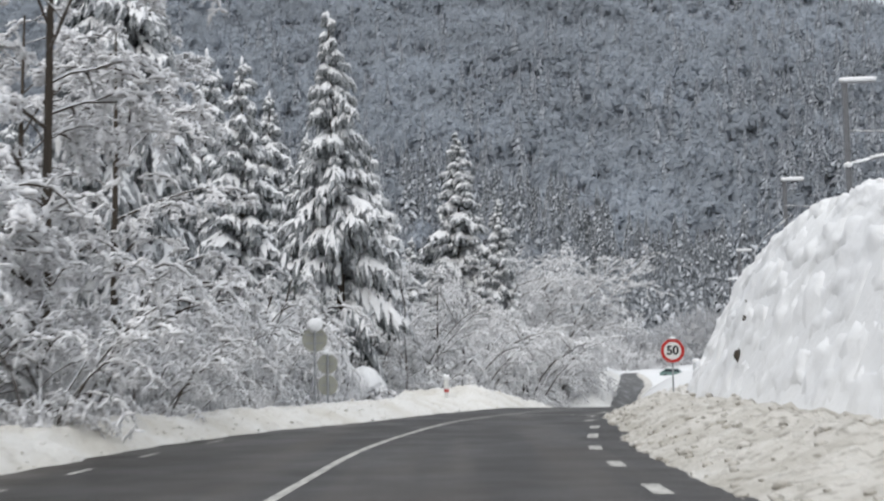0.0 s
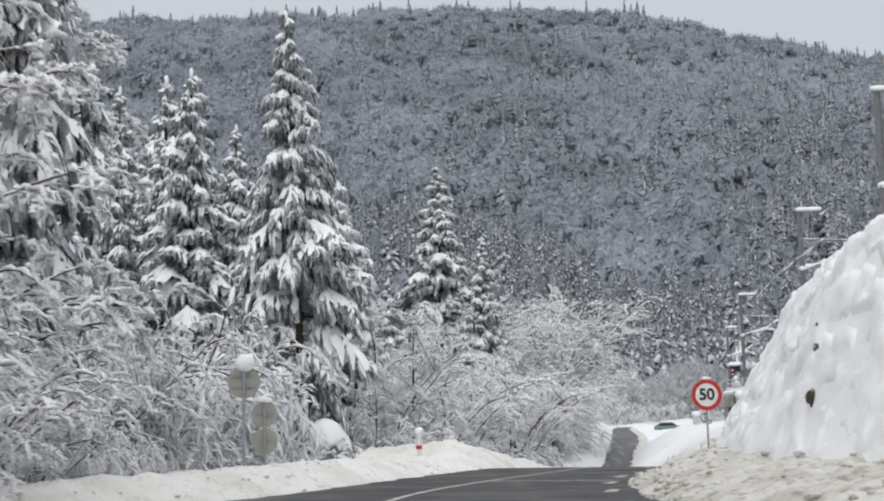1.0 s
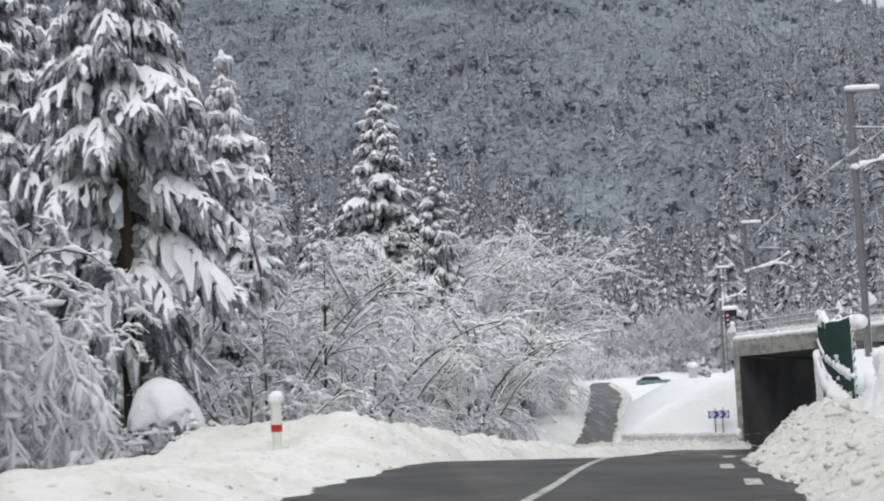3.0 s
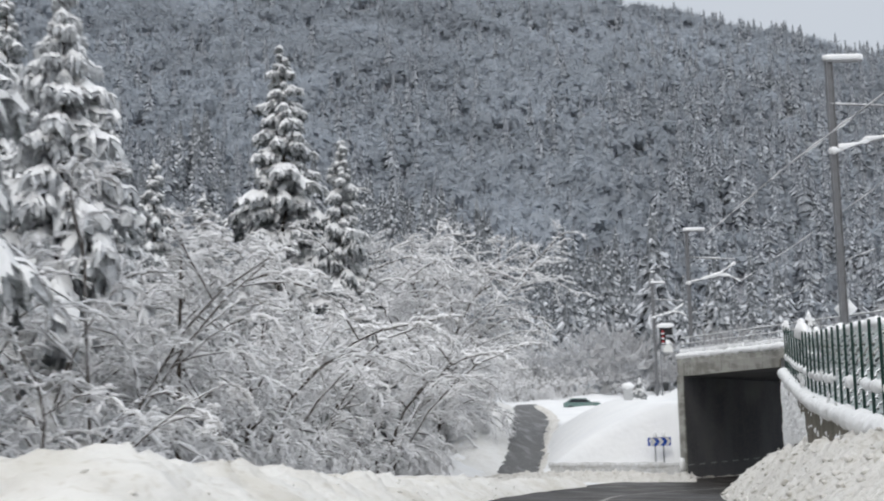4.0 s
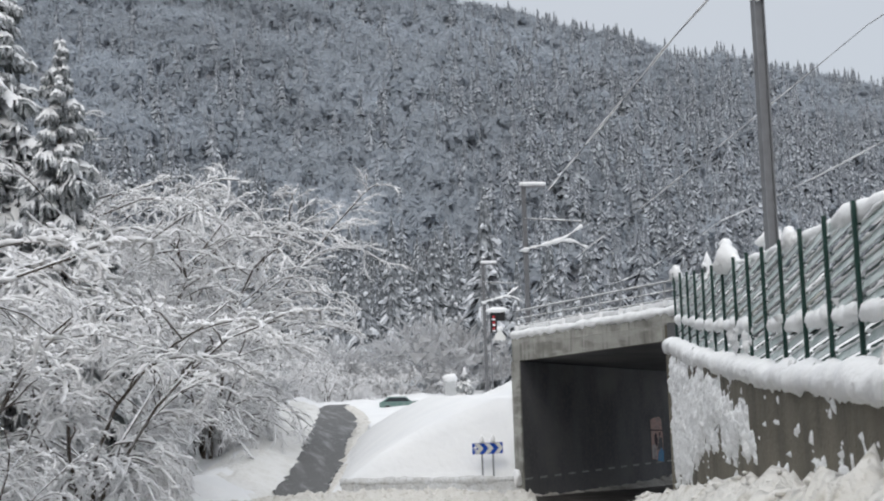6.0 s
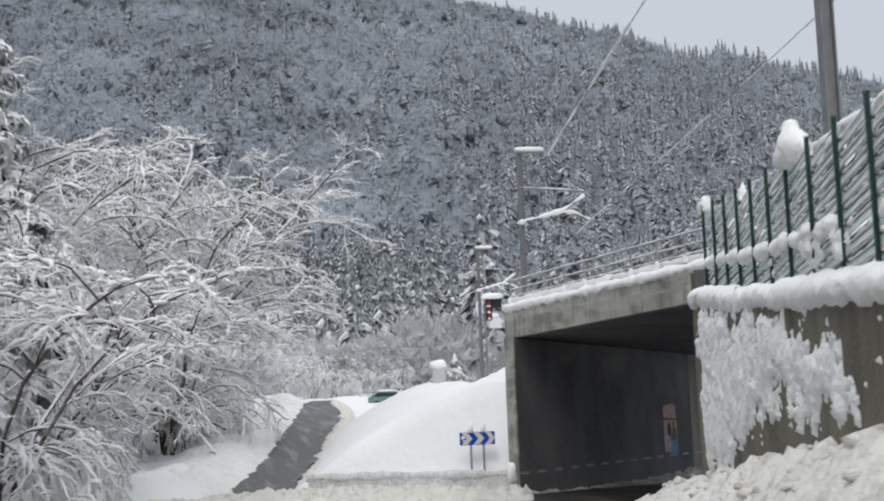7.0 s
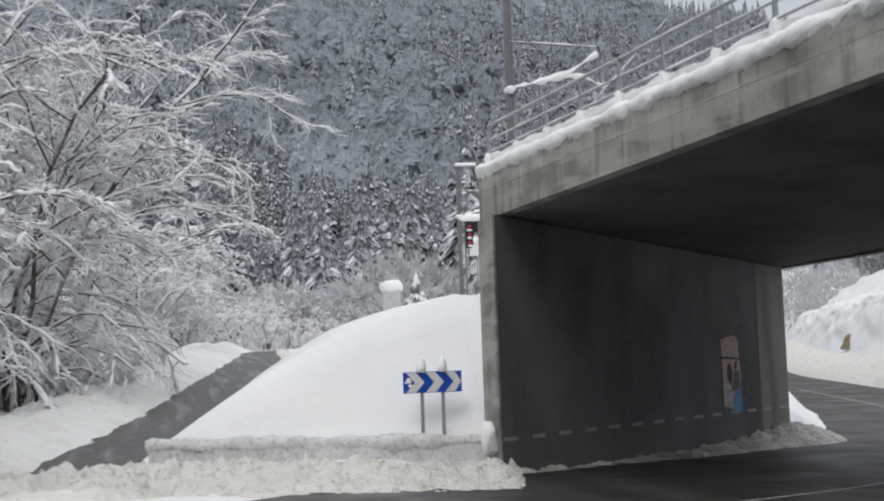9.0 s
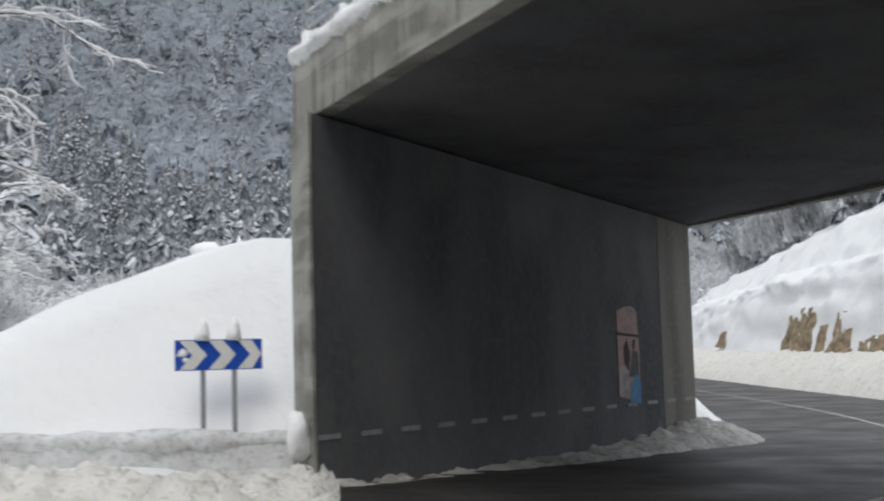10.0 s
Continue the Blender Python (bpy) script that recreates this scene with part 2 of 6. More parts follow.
def twig_haze(name, dark, light, patch, fine):
    """Thin sprays of frosted twigs: half of the light passes through; the tone drifts from grove to grove and twig to twig."""
    m = bpy.data.materials.new(name)
    m.use_nodes = True
    nodes, links = m.node_tree.nodes, m.node_tree.links
    nodes.remove(nodes["Principled BSDF"])
    where = nodes.new("ShaderNodeTexCoord")
    total = None
    for scale, weight in ((patch, 0.65), (fine, 0.35)):
        tex = nodes.new("ShaderNodeTexNoise")
        tex.inputs["Scale"].default_value, tex.inputs["Detail"].default_value = scale, 4.0
        links.new(where.outputs["Object"], tex.inputs["Vector"])
        span = nodes.new("ShaderNodeMapRange")
        span.inputs["From Min"].default_value, span.inputs["From Max"].default_value, span.inputs["To Max"].default_value = 0.32, 0.68, weight
        links.new(tex.outputs["Fac"], span.inputs["Value"])
        if total is None:
            total = span.outputs[0]
        else:
            add = nodes.new("ShaderNodeMath")
            links.new(total, add.inputs[0])
            links.new(span.outputs[0], add.inputs[1])
            total = add.outputs[0]
    mix = nodes.new("ShaderNodeMix")
    mix.data_type = "RGBA"
    links.new(total, mix.inputs[0])
    mix.inputs[6].default_value, mix.inputs[7].default_value = (*dark, 1), (*light, 1)
    front, through_, both = nodes.new("ShaderNodeBsdfDiffuse"), nodes.new("ShaderNodeBsdfTranslucent"), nodes.new("ShaderNodeMixShader")
    links.new(mix.outputs[2], front.inputs["Color"])
    links.new(mix.outputs[2], through_.inputs["Color"])
    links.new(front.outputs[0], both.inputs[1])
    links.new(through_.outputs[0], both.inputs[2])
    links.new(both.outputs[0], nodes["Material Output"].inputs["Surface"])
    return m


# Mountain twigs pale and bluish: the air's haze is put into their two tones.
HAZED_TWIGS = twig_haze("hazed_bare_woods", (0.34, 0.364, 0.395), (0.57, 0.61, 0.66), 0.012, 0.25)
BRUSH = twig_haze("frosted_brush", (0.34, 0.335, 0.335), (0.74, 0.75, 0.77), 0.05, 1.2)
THICKET = twig_haze("dark_snowy_thicket", (0.11, 0.112, 0.115), (0.80, 0.81, 0.83), 0.25, 1.6)
# Grey-blue to match the hazed crowns, so gaps between them don't stand out.
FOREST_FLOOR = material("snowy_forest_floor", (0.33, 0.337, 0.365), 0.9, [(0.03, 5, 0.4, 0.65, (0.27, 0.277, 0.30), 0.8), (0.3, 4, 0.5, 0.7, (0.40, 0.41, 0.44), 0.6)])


# ---- mesh tools ----
class Soup:
    """Gathers vertices and faces for one mesh."""

    def __init__(self):
        self.v, self.f = [], []

    def tube(self, path, radii, sides=5, flat=1.0, caps=True):
        """A tube along the points of path; flat squeezes its height."""
        start = len(self.v)
        for n, p in enumerate(path):
            ahead = (Vector(path[min(n + 1, len(path) - 1)]) - Vector(path[max(n - 1, 0)])).normalized()
            side = ahead.cross((0, 0, 1))
            side = side.normalized() if side.length > 1e-3 else Vector((1, 0, 0))
            up = side.cross(ahead)
            for k in range(sides):
                a = 2 * math.pi * k / sides + math.pi / 2
                self.v.append(Vector(p) + radii[n] * (math.cos(a) * side + flat * math.sin(a) * up))
        for n in range(len(path) - 1):
            for k in range(sides):
                a, b = start + n * sides + k, start + n * sides + (k + 1) % sides
                self.f.append((a, b, b + sides, a + sides))
        if caps:
            self.f.append(tuple(range(start + sides - 1, start - 1, -1)))
            self.f.append(tuple(range(len(self.v) - sides, len(self.v))))

    def box(self, m, sx, sy, sz, bevel=0.0):
        """A box of that size round the origin of m, standing on it."""
        start = len(self.v)
        c = min(bevel, sx / 3, sy / 3)
        ring = [(-sx / 2 + c, -sy / 2), (sx / 2 - c, -sy / 2), (sx / 2, -sy / 2 + c), (sx / 2, sy / 2 - c),
                (sx / 2 - c, sy / 2), (-sx / 2 + c, sy / 2), (-sx / 2, sy / 2 - c), (-sx / 2, -sy / 2 + c)] if c else \
            [(-sx / 2, -sy / 2), (sx / 2, -sy / 2), (sx / 2, sy / 2), (-sx / 2, sy / 2)]
        n = len(ring)
        for z in (0, sz):
            self.v += [m @ Vector((x, y, z)) for x, y in ring]
        self.f += [(start + k, start + (k + 1) % n, start + n + (k + 1) % n, start + n + k) for k in range(n)]
        self.f += [tuple(range(start + n - 1, start - 1, -1)), tuple(range(start + n, start + 2 * n))]

    def prism(self, m, outline, depth):
        """An outline in the x-z plane of m, made depth thick along y."""
        start, n = len(self.v), len(outline)
        for y in (0, depth):
            self.v += [m @ Vector((x, y, z)) for x, z in outline]
        self.f += [(start + k, start + n + k, start + n + (k + 1) % n, start + (k + 1) % n) for k in range(n)]
        self.f += [tuple(range(start, start + n)), tuple(range(start + 2 * n - 1, start + n - 1, -1))]

    def lump(self, at, rx, ry, rz, rough=0.15, fine=False, turn=0.0):
        """A rounded, uneven heap."""
        verts, faces = SPHERES[2 if fine else 1]
        start, off = len(self.v), Vector((random.random() * 50, random.random() * 50, 0))
        c, s = math.cos(turn), math.sin(turn)
        for p in verts:
            k = 1 + rough * 2 * noise.noise(p * 1.7 + off)
            x, y, z = p.x * rx * k, p.y * ry * k, p.z * rz * k
            self.v.append(Vector((at[0] + c * x - s * y, at[1] + s * x + c * y, at[2] + z)))
        self.f += [tuple(start + i for i in face) for face in faces]

    def sheet(self, rows):
        """A grid of points, row by row."""
        start, w = len(self.v), len(rows[0])
        for row in rows:
            self.v += [Vector(p) for p in row]
        for r in range(len(rows) - 1):
            for k in range(w - 1):
                a = start + r * w + k
                self.f.append((a, a + 1, a + w + 1, a + w))

    def mesh(self, name, smooth=False):
        data = bpy.data.meshes.new(name)
        data.from_pydata([tuple(p) for p in self.v], [], self.f)
        if smooth:
            data.polygons.foreach_set("use_smooth", [True] * len(data.polygons))
        data.update()
        return data


def sphere(level):
    bm = bmesh.new()
    bmesh.ops.create_icosphere(bm, subdivisions=level, radius=1.0)
    out = [v.co.copy() for v in bm.verts], [tuple(v.index for v in f.verts) for f in bm.faces]
    bm.free()
    return out


SPHERES = {n: sphere(n) for n in (1, 2)}


def part(name, soup, mat, parent=None, label="", smooth=False):
    data = soup.mesh(name, smooth) if isinstance(soup, Soup) else soup
    if not data.materials:
        data.materials.append(mat)
    ob = new(name, data)
    ob.parent = parent
    if label:
        tagged(ob, label)
    return ob


def thing(name, at, label, category, group="", kind=""):
    ob = new(name)
    ob.matrix_world = at if isinstance(at, Matrix) else Matrix.Translation(at)
    return tagged(ob, label, category, group, kind)


def smooth_line(rows, step):
    """A curve through the rows (Catmull-Rom), as rows about step metres apart; the first two columns are x and y."""
    rows = np.array(rows, float)
    rows = np.vstack([2 * rows[0] - rows[1], rows, 2 * rows[-1] - rows[-2]])
    out = []
    for k in range(1, len(rows) - 2):
        a, b, c, d = rows[k - 1:k + 3]
        count = max(2, int(np.hypot(*(c - b)[:2]) / step))
        for t in np.arange(count) / count:
            out.append(0.5 * (2 * b + (c - a) * t + (2 * a - 5 * b + 4 * c - d) * t * t + (3 * b - a - 3 * c + d) * t ** 3))
    return np.array(out + [rows[-2]])


# ---- the road: centre x, y, height, width to its left and right edge ----
ROAD = smooth_line([
    (-2.1, -60, 0.9, 4.7, 5.2), (-2.05, -30, 0.3, 4.7, 5.1), (-2.0, 0, -0.31, 4.7, 5.1), (-1.76, 13, -0.60, 4.8, 5.0),
    (-1.37, 21.3, -0.69, 4.6, 4.8), (-0.54, 27.9, -0.75, 4.0, 4.7), (0.45, 33.1, -0.80, 2.7, 4.1), (2.2, 38.8, -0.90, 2.8, 3.3),
    (4.33, 46.7, -1.13, 3.4, 3.2), (5.78, 52.8, -1.32, 3.65, 2.9), (6.95, 57, -1.5, 3.85, 3.2), (8.6, 64, -2.08, 3.7, 3.6),
    (10.73, 73.1, -2.9, 3.5, 3.9), (13.2, 82, -3.5, 4.0, 4.0), (15.6, 90, -4.1, 4.6, 4.1), (18.66, 98.9, -4.85, 5.4, 4.3),
    (22.6, 104, -5.2, 6.2, 4.4), (27.3, 107.8, -5.45, 7.6, 4.4), (32.6, 110.9, -5.65, 8.6, 4.4), (39, 116, -5.85, 7.6, 4.4),
    (45, 124.5, -6.0, 4.6, 4.6), (50.5, 134.5, -6.05, 4.0, 5.0), (56, 147, -6.05, 4.0, 5.2), (66, 174, -5.9, 4.0, 5.5),
    (80, 210, -5.5, 4.0, 5.5), (105, 260, -4.0, 4.0, 5.0)], 0.5)
ROAD_S = np.r_[0, np.cumsum(np.hypot(*np.diff(ROAD[:, :2], axis=0).T))]
ROAD_T = np.gradient(ROAD[:, :2], axis=0)
ROAD_T /= np.hypot(*ROAD_T.T)[:, None]
SIDE = smooth_line([(15.4, 117.0, -5.35, 1.3, 1.3), (16.6, 122, -5.25, 1.3, 1.3), (19.1, 134, -4.6, 1.35, 1.4), (21.2, 146, -3.85, 1.4, 1.5), (23.2, 157, -3.15, 1.5, 1.9),
                    (25.0, 167, -2.55, 1.55, 1.6), (26.2, 175, -2.1, 1.6, 0.9), (26.9, 179, -1.95, 1.6, 0.6), (28.5, 186, -1.8, 1.6, 0.6)], 0.8)


def near_line(line, x, y):
    """For points: index of the nearest sample of a line, and the distance to its right (negative: left)."""
    pts = np.stack([x.ravel(), y.ravel()], 1)
    idx = np.empty(len(pts), int)
    for k in range(0, len(pts), 4000):
        some = pts[k:k + 4000]
        idx[k:k + 4000] = ((some[:, None, :] - line[None, :, :2]) ** 2).sum(2).argmin(1)
    t = np.gradient(line[:, :2], axis=0)
    t /= np.hypot(*t.T)[:, None]
    off = pts - line[idx, :2]
    right = off[:, 0] * t[idx, 1] - off[:, 1] * t[idx, 0]
    far = np.hypot(*off.T)
    return idx.reshape(x.shape), (np.sign(right) * far).reshape(x.shape)


def ease(a, b, v):
    t = np.clip((v - a) / (b - a), 0, 1)
    return t * t * (3 - 2 * t)


def waves(x, y, scale, seed=0):
    """Smooth, cheap unevenness of about +-1."""
    rng = np.random.default_rng(seed)
    out = 0
    for _ in range(7):
        a, ph, f = rng.uniform(0, 6.28), rng.uniform(0, 6.28), rng.uniform(0.6, 1.7) / scale
        out = out + np.sin((x * np.cos(a) + y * np.sin(a)) * f * 6.28 + ph)
    return out / 3.5


# the wing wall's line, the abutments, the deck's edge
AB_A, AB_D, AB_N = Vector((26.42, 116.82, 0)), Vector((0.809, 0.588, 0)), Vector((-0.588, 0.809, 0))
RIGHT_A = Vector((24.85, 96.3, 0))


def wall_x(y):
    return 24.4 + (y - 95) * 0.325


def wall_top(y):
    return np.interp(y, [56, 64, 70, 80, 85, 90, 94, 97], [-0.95, -0.9, -0.84, -0.66, -0.4, -0.1, 0.25, 0.45])


def face_foot(y):
    return np.interp(y, [-60, 10, 20, 30, 36, 44, 50, 57], [8.9, 8.3, 8.0, 7.9, 8.0, 8.7, 9.8, 12.0])


def face_top(y):
    return np.interp(y, [-60, 0, 25, 31, 36, 40, 44, 48, 52, 55, 58], [4.9, 4.9, 4.9, 4.95, 4.95, 4.6, 4.0, 2.9, 1.5, 0.7, -0.2])


HILL_EYE, HILL_FOOT, HILL_FAR = (10.0, 40.0), 300.0, 880.0


def hill_z(x, y):
    r = np.hypot(x - HILL_EYE[0], y - HILL_EYE[1])
    bear = np.degrees(np.arctan2(x - HILL_EYE[0], y - HILL_EYE[1]))
    rise = np.interp(bear, [-180, -40, -17, -13, -8, -2, 4, 12, 17, 20.5, 23, 26.4, 30, 33, 60, 180], [14, 17.6, 18.1, 18.5, 18.75, 18.8, 18.7, 17.6, 16.45, 15.4, 14.5, 13.3, 12.0, 11.0, 7.3, 14])
    top = HILL_FAR * np.tan(np.radians(rise))
    k = np.clip((r - HILL_FOOT) / (HILL_FAR - HILL_FOOT), 0, 1.6)
    body = np.where(k < 1, k ** 1.08, 1 - 0.35 * (k - 1))
    return top * body * (1 + 0.015 * waves(x, y, 260, 5)) + 2.5 * waves(x, y, 90, 6) * np.clip(k * 4, 0, 1)


def ground_z(x, y):
    x, y = np.asarray(x, float), np.asarray(y, float)
    idx, d = near_line(ROAD, x, y)
    zr, wl_, wr_ = ROAD[idx, 2], ROAD[idx, 3], ROAD[idx, 4]
    out_l, out_r = -d - wl_, d - wr_
    # west: falls gently from the road, and follows the side road further north
    west = zr - 0.15 - 0.03 * np.clip(out_l, 0, 30) + 0.25 * waves(x, y, 14, 1) * np.clip(out_l / 6, 0, 1)
    north = np.interp(y, [100, 122, 133, 150, 168, 180, 230, 330], [-5.2, -5.3, -4.9, -4.0, -2.7, -2.0, -1.2, 0]) + 0.1
    k = ease(104, 120, y) * ease(0, 2.5, out_l)
    west = west * (1 - k) + north * k + 0.25 * waves(x, y, 8, 9) * k
    # the embankment north of the bridge
    crest = np.interp(y, [116, 118, 136, 160, 185, 260], [26.3, 26.5, 27.2, 31, 37, 50])
    crest_z = np.interp(y, [116, 136, 160, 185, 260], [-1.15, -1.0, -0.8, -1.0, -0.6])
    u, v = (x - AB_A.x) * AB_D.x + (y - AB_A.y) * AB_D.y, (x - AB_A.x) * AB_N.x + (y - AB_A.y) * AB_N.y
    lee = (crest - x) * np.interp(y, [117, 121, 130, 142], [0.74, 0.78, 0.9, 1.0])
    bank = np.where(x > crest, crest_z + 0.55 * np.clip(x - crest - 2.5, 0, 5), crest_z + 0.12 - 0.25 * lee - 0.056 * np.clip(lee, 0, 9) ** 2)
    bank = np.minimum(bank, 1.9 - 5.0 * np.clip(u - 14.2, 0, 60))
    behind = (y - 117.9) + 0.19 * (x - 26)
    bank = np.minimum(bank, -5.4 + 1.5 * np.clip(np.where(x < 26.6, behind, 9), 0, 20))
    land = np.where(d < 0, west, zr - 0.15)
    north_side = (v > 0.6) & ((x > 26.0) | (behind > 0)) & (y > 116)
    land = np.where(north_side & (d < 0), np.maximum(land, bank), land)
    # east: steep snowy rock face, then the level behind the wing wall, cut by the underpass
    past = x - np.where(y < 57, face_foot(y), wall_x(y) + 0.35)
    high = np.where(y < 57, face_top(y), wall_top(y) + 0.35)
    steep = np.interp(y, [0, 46, 56.9, 57], [3.0, 3.0, 0.8, 0.25])
    level = 2.4 + 0.3 * waves(x, y, 20, 3)
    east = zr + 0.4 + (high - zr - 0.4) * (0.45 * ease(0, 1, past / steep) + 0.55 * (1 - (1 - np.clip(past / steep, 0, 1)) ** 2))
    east = east + (level - high) * ease(3.5, 14, past) + np.where(y < 57, 0.12 * waves(x, y, 5.5, 4), 0.0) * ease(0.1, 1.0, past) * (past < 16)
    v2 = (x - RIGHT_A.x) * AB_N.x + (y - RIGHT_A.y) * AB_N.y
    u2 = (x - RIGHT_A.x) * AB_D.x + (y - RIGHT_A.y) * AB_D.y
    closed = (v2 < -0.45) | (y < 90)
    east = np.where(closed, east - 0.75 * np.clip(u2 - 17, 0, 10) * (y > 90), zr - 0.15)
    east = np.maximum(east, zr - 0.2)
    land = np.where((d > 0) & (past > 0) & (y < 112), np.where(closed, east, land), land)
    # the far bank of the road beyond the bridge
    far_bank = zr - 0.3 + np.clip(out_r - 6, 0, 45) * 0.3
    land = np.where((d > 0) & (ROAD_S[idx] > 195) & (out_r > 0), np.maximum(land, far_bank), land)
    # the beds of both roads
    bed = (out_l < 0.35) & (out_r < 0.35)
    land = np.where(bed, zr - 0.12, land)
    j, e = near_line(SIDE, x, y)
    land = np.where((e > -2.2) & (e < 1.75) & (y > 117), SIDE[j, 2] - 0.10, land)
    slope = ease(2.2, 4.5, np.abs(e)) * (y > 119) * (e < 0) * (np.abs(e) < 7)
    land = land + 0.8 * slope * (1 - ease(4.5, 7, np.abs(e)))
    return land + hill_z(x, y) + 0.03 * waves(x, y, 3.1, 14) * (~bed)


def spread(fine_a, fine_b, step, far_a, far_b, grow=1.13):
    mid = list(np.arange(fine_a, fine_b, step))
    up, s = [fine_b], step
    while up[-1] < far_b:
        s = min(s * grow, 45)
        up.append(up[-1] + s)
    down, s = [fine_a - step], step
    while down[-1] > far_a:
        s = min(s * grow, 45)
        down.append(down[-1] - s)
    return np.array(down[::-1] + mid + up)


gx, gy = np.meshgrid(spread(-8, 46, 0.42, -1300, 1300, 1.16), spread(5, 148, 0.48, -1300, 1300, 1.16))
gz = ground_z(gx, gy)
rows_n, cols_n = gx.shape
ids = np.arange(rows_n * cols_n).reshape(rows_n, cols_n)
quads = np.stack([ids[:-1, :-1], ids[:-1, 1:], ids[1:, 1:], ids[1:, :-1]], -1).reshape(-1, 4)
ground_mesh = bpy.data.meshes.new("ground")
ground_mesh.from_pydata(np.stack([gx, gy, gz], -1).reshape(-1, 3).tolist(), [], quads.tolist())
ground_mesh.polygons.foreach_set("use_smooth", [True] * len(quads))
ground_mesh.materials.append(SNOW)
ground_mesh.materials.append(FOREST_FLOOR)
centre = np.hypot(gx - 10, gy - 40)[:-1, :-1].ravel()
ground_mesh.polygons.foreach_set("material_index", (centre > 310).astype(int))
ground = tagged(new("ground", ground_mesh), "deep fresh snow over the valley floor and wooded slopes", "ground", kind="structure")


def gz_at(x, y):
    return float(ground_z(np.array([x]), np.array([y]))[0])


def ribbon(line, left, right, lift, across=6):
    """A strip along a line, from left to right of its centre."""
    soup, t = Soup(), np.gradient(line[:, :2], axis=0)
    t /= np.hypot(*t.T)[:, None]
    rows = []
    for k, (x, y, z, *_) in enumerate(line):
        a = left[k] if isinstance(left, np.ndarray) else left
        b = right[k] if isinstance(right, np.ndarray) else right
        rows.append([(x + t[k, 1] * o, y - t[k, 0] * o, z + lift) for o in np.linspace(a, b, across)])
    soup.sheet(rows)
    return soup


road = tagged(part("road", ribbon(ROAD, -ROAD[:, 3] - 0.7, ROAD[:, 4] + 0.7, 0.0, 9), ASPHALT), "damp dark grey asphalt road curving right under a bridge", "road", kind="structure")
SIDE_L = np.array([-p[3] - 0.35 * noise.fractal((p[1] * 0.5, 3, 0), 0.8, 2.1, 3) for p in SIDE])
SIDE_R = np.array([p[4] + 0.35 * noise.fractal((p[1] * 0.5, 8, 0), 0.8, 2.1, 3) for p in SIDE])
side_road = tagged(part("side_road", ribbon(SIDE, SIDE_L, SIDE_R, 0.0, 7), SIDE_ASPHALT), "narrow wet side road with slush streaks", "road", kind="structure")


def stretch_of(line, s, a, b):
    return line[(s >= a) & (s <= b)]


part("centre_line", ribbon(stretch_of(ROAD, ROAD_S, 30, 250), -0.07, 0.07, 0.006, 2), LINE_PAINT, road)


def s_at(y):
    return float(np.interp(y, ROAD[:, 1], ROAD_S))


def dash_marks(offset, first, last, period, length, width):
    s = first
    while s < last:
        seg = stretch_of(ROAD, ROAD_S, s, s + length)
        if len(seg) > 1:
            o = offset(s)
            part("edge_dash", ribbon(seg, o - width / 2, o + width / 2, 0.006, 2), LINE_PAINT, road)
        s += period


def right_edge(s):
    return float(np.interp(s, ROAD_S, ROAD[:, 4])) - 0.55 - 0.2 * float(np.interp(s, [0, 75, 95, 105, 120], [1, 1, 0.5, 0, 0]))


dash_marks(right_edge, s_at(1.0), s_at(60), 3.9, 1.7, 0.22)
dash_marks(lambda s: -3.65, s_at(3.3), s_at(26), 3.4, 1.5, 0.12)


# ---- ploughed snow along the road ----
def windrow(name, side, s0, s1, label, height, width, mat=None, wild=0.45, tail=0.75, crest=0.3):
    """A lumpy ridge of ploughed snow outside one edge of the road; side -1: left, 1: right."""
    soup, rows = Soup(), []
    sel = np.where((ROAD_S >= s0) & (ROAD_S <= s1))[0]
    ss = np.arange(ROAD_S[sel[0]], ROAD_S[sel[-1]], 0.18)
    col = [np.interp(ss, ROAD_S, ROAD[:, c]) for c in range(5)]
    tx, ty = np.interp(ss, ROAD_S, ROAD_T[:, 0]), np.interp(ss, ROAD_S, ROAD_T[:, 1])
    edge = col[3] if side < 0 else col[4]
    hs, ws = height(ss), width(ss)
    for k in range(len(ss)):
        row = []
        for u in np.linspace(0, 1, 21):
            o = edge[k] - 0.25 + 0.22 * noise.noise((ss[k] * 0.7, side * 9, 0)) + u * ws[k]
            x, y = col[0][k] + side * ty[k] * o, col[1][k] - side * tx[k] * o
            up = min(1, (u / crest)) ** 0.8 * (1 if u < crest + 0.15 else 1 - tail * ((u - crest - 0.15) / (0.85 - crest)) ** 1.3)
            rough = noise.fractal((x * 1.7, y * 1.7, side * 4.0), 0.55, 2.1, 5)
            z = col[2][k] - 0.1 + hs[k] * up * (1 + wild * rough) + 0.05 * rough + 0.12 * noise.noise((x * 0.3, y * 0.3, 7)) * up
            grain = 0.05 * noise.noise((x * 5.5, y * 5.5, side)) * up
            row.append((x + 0.1 * rough, y + 0.1 * rough, z + grain))
        rows.append(row)
    soup.sheet(rows if side > 0 else [r[::-1] for r in rows])
    rng = random.Random(int(s0) + side)
    for _ in range(int((s1 - s0) * (14 if side > 0 else 5))):
        x, y, z = rows[rng.randrange(len(rows))][1 + int(13 * rng.random() ** 1.4)]
        r = 0.025 + (0.06 if side > 0 else 0.03) * rng.random() ** 2.5
        soup.lump((x, y, z + r * 0.2), r * 1.3, r * 1.1, r * 0.8, 0.35)
    return tagged(part(name, soup, mat or DIRTY_SNOW, smooth=True), label, "snow bank", kind="stuff")


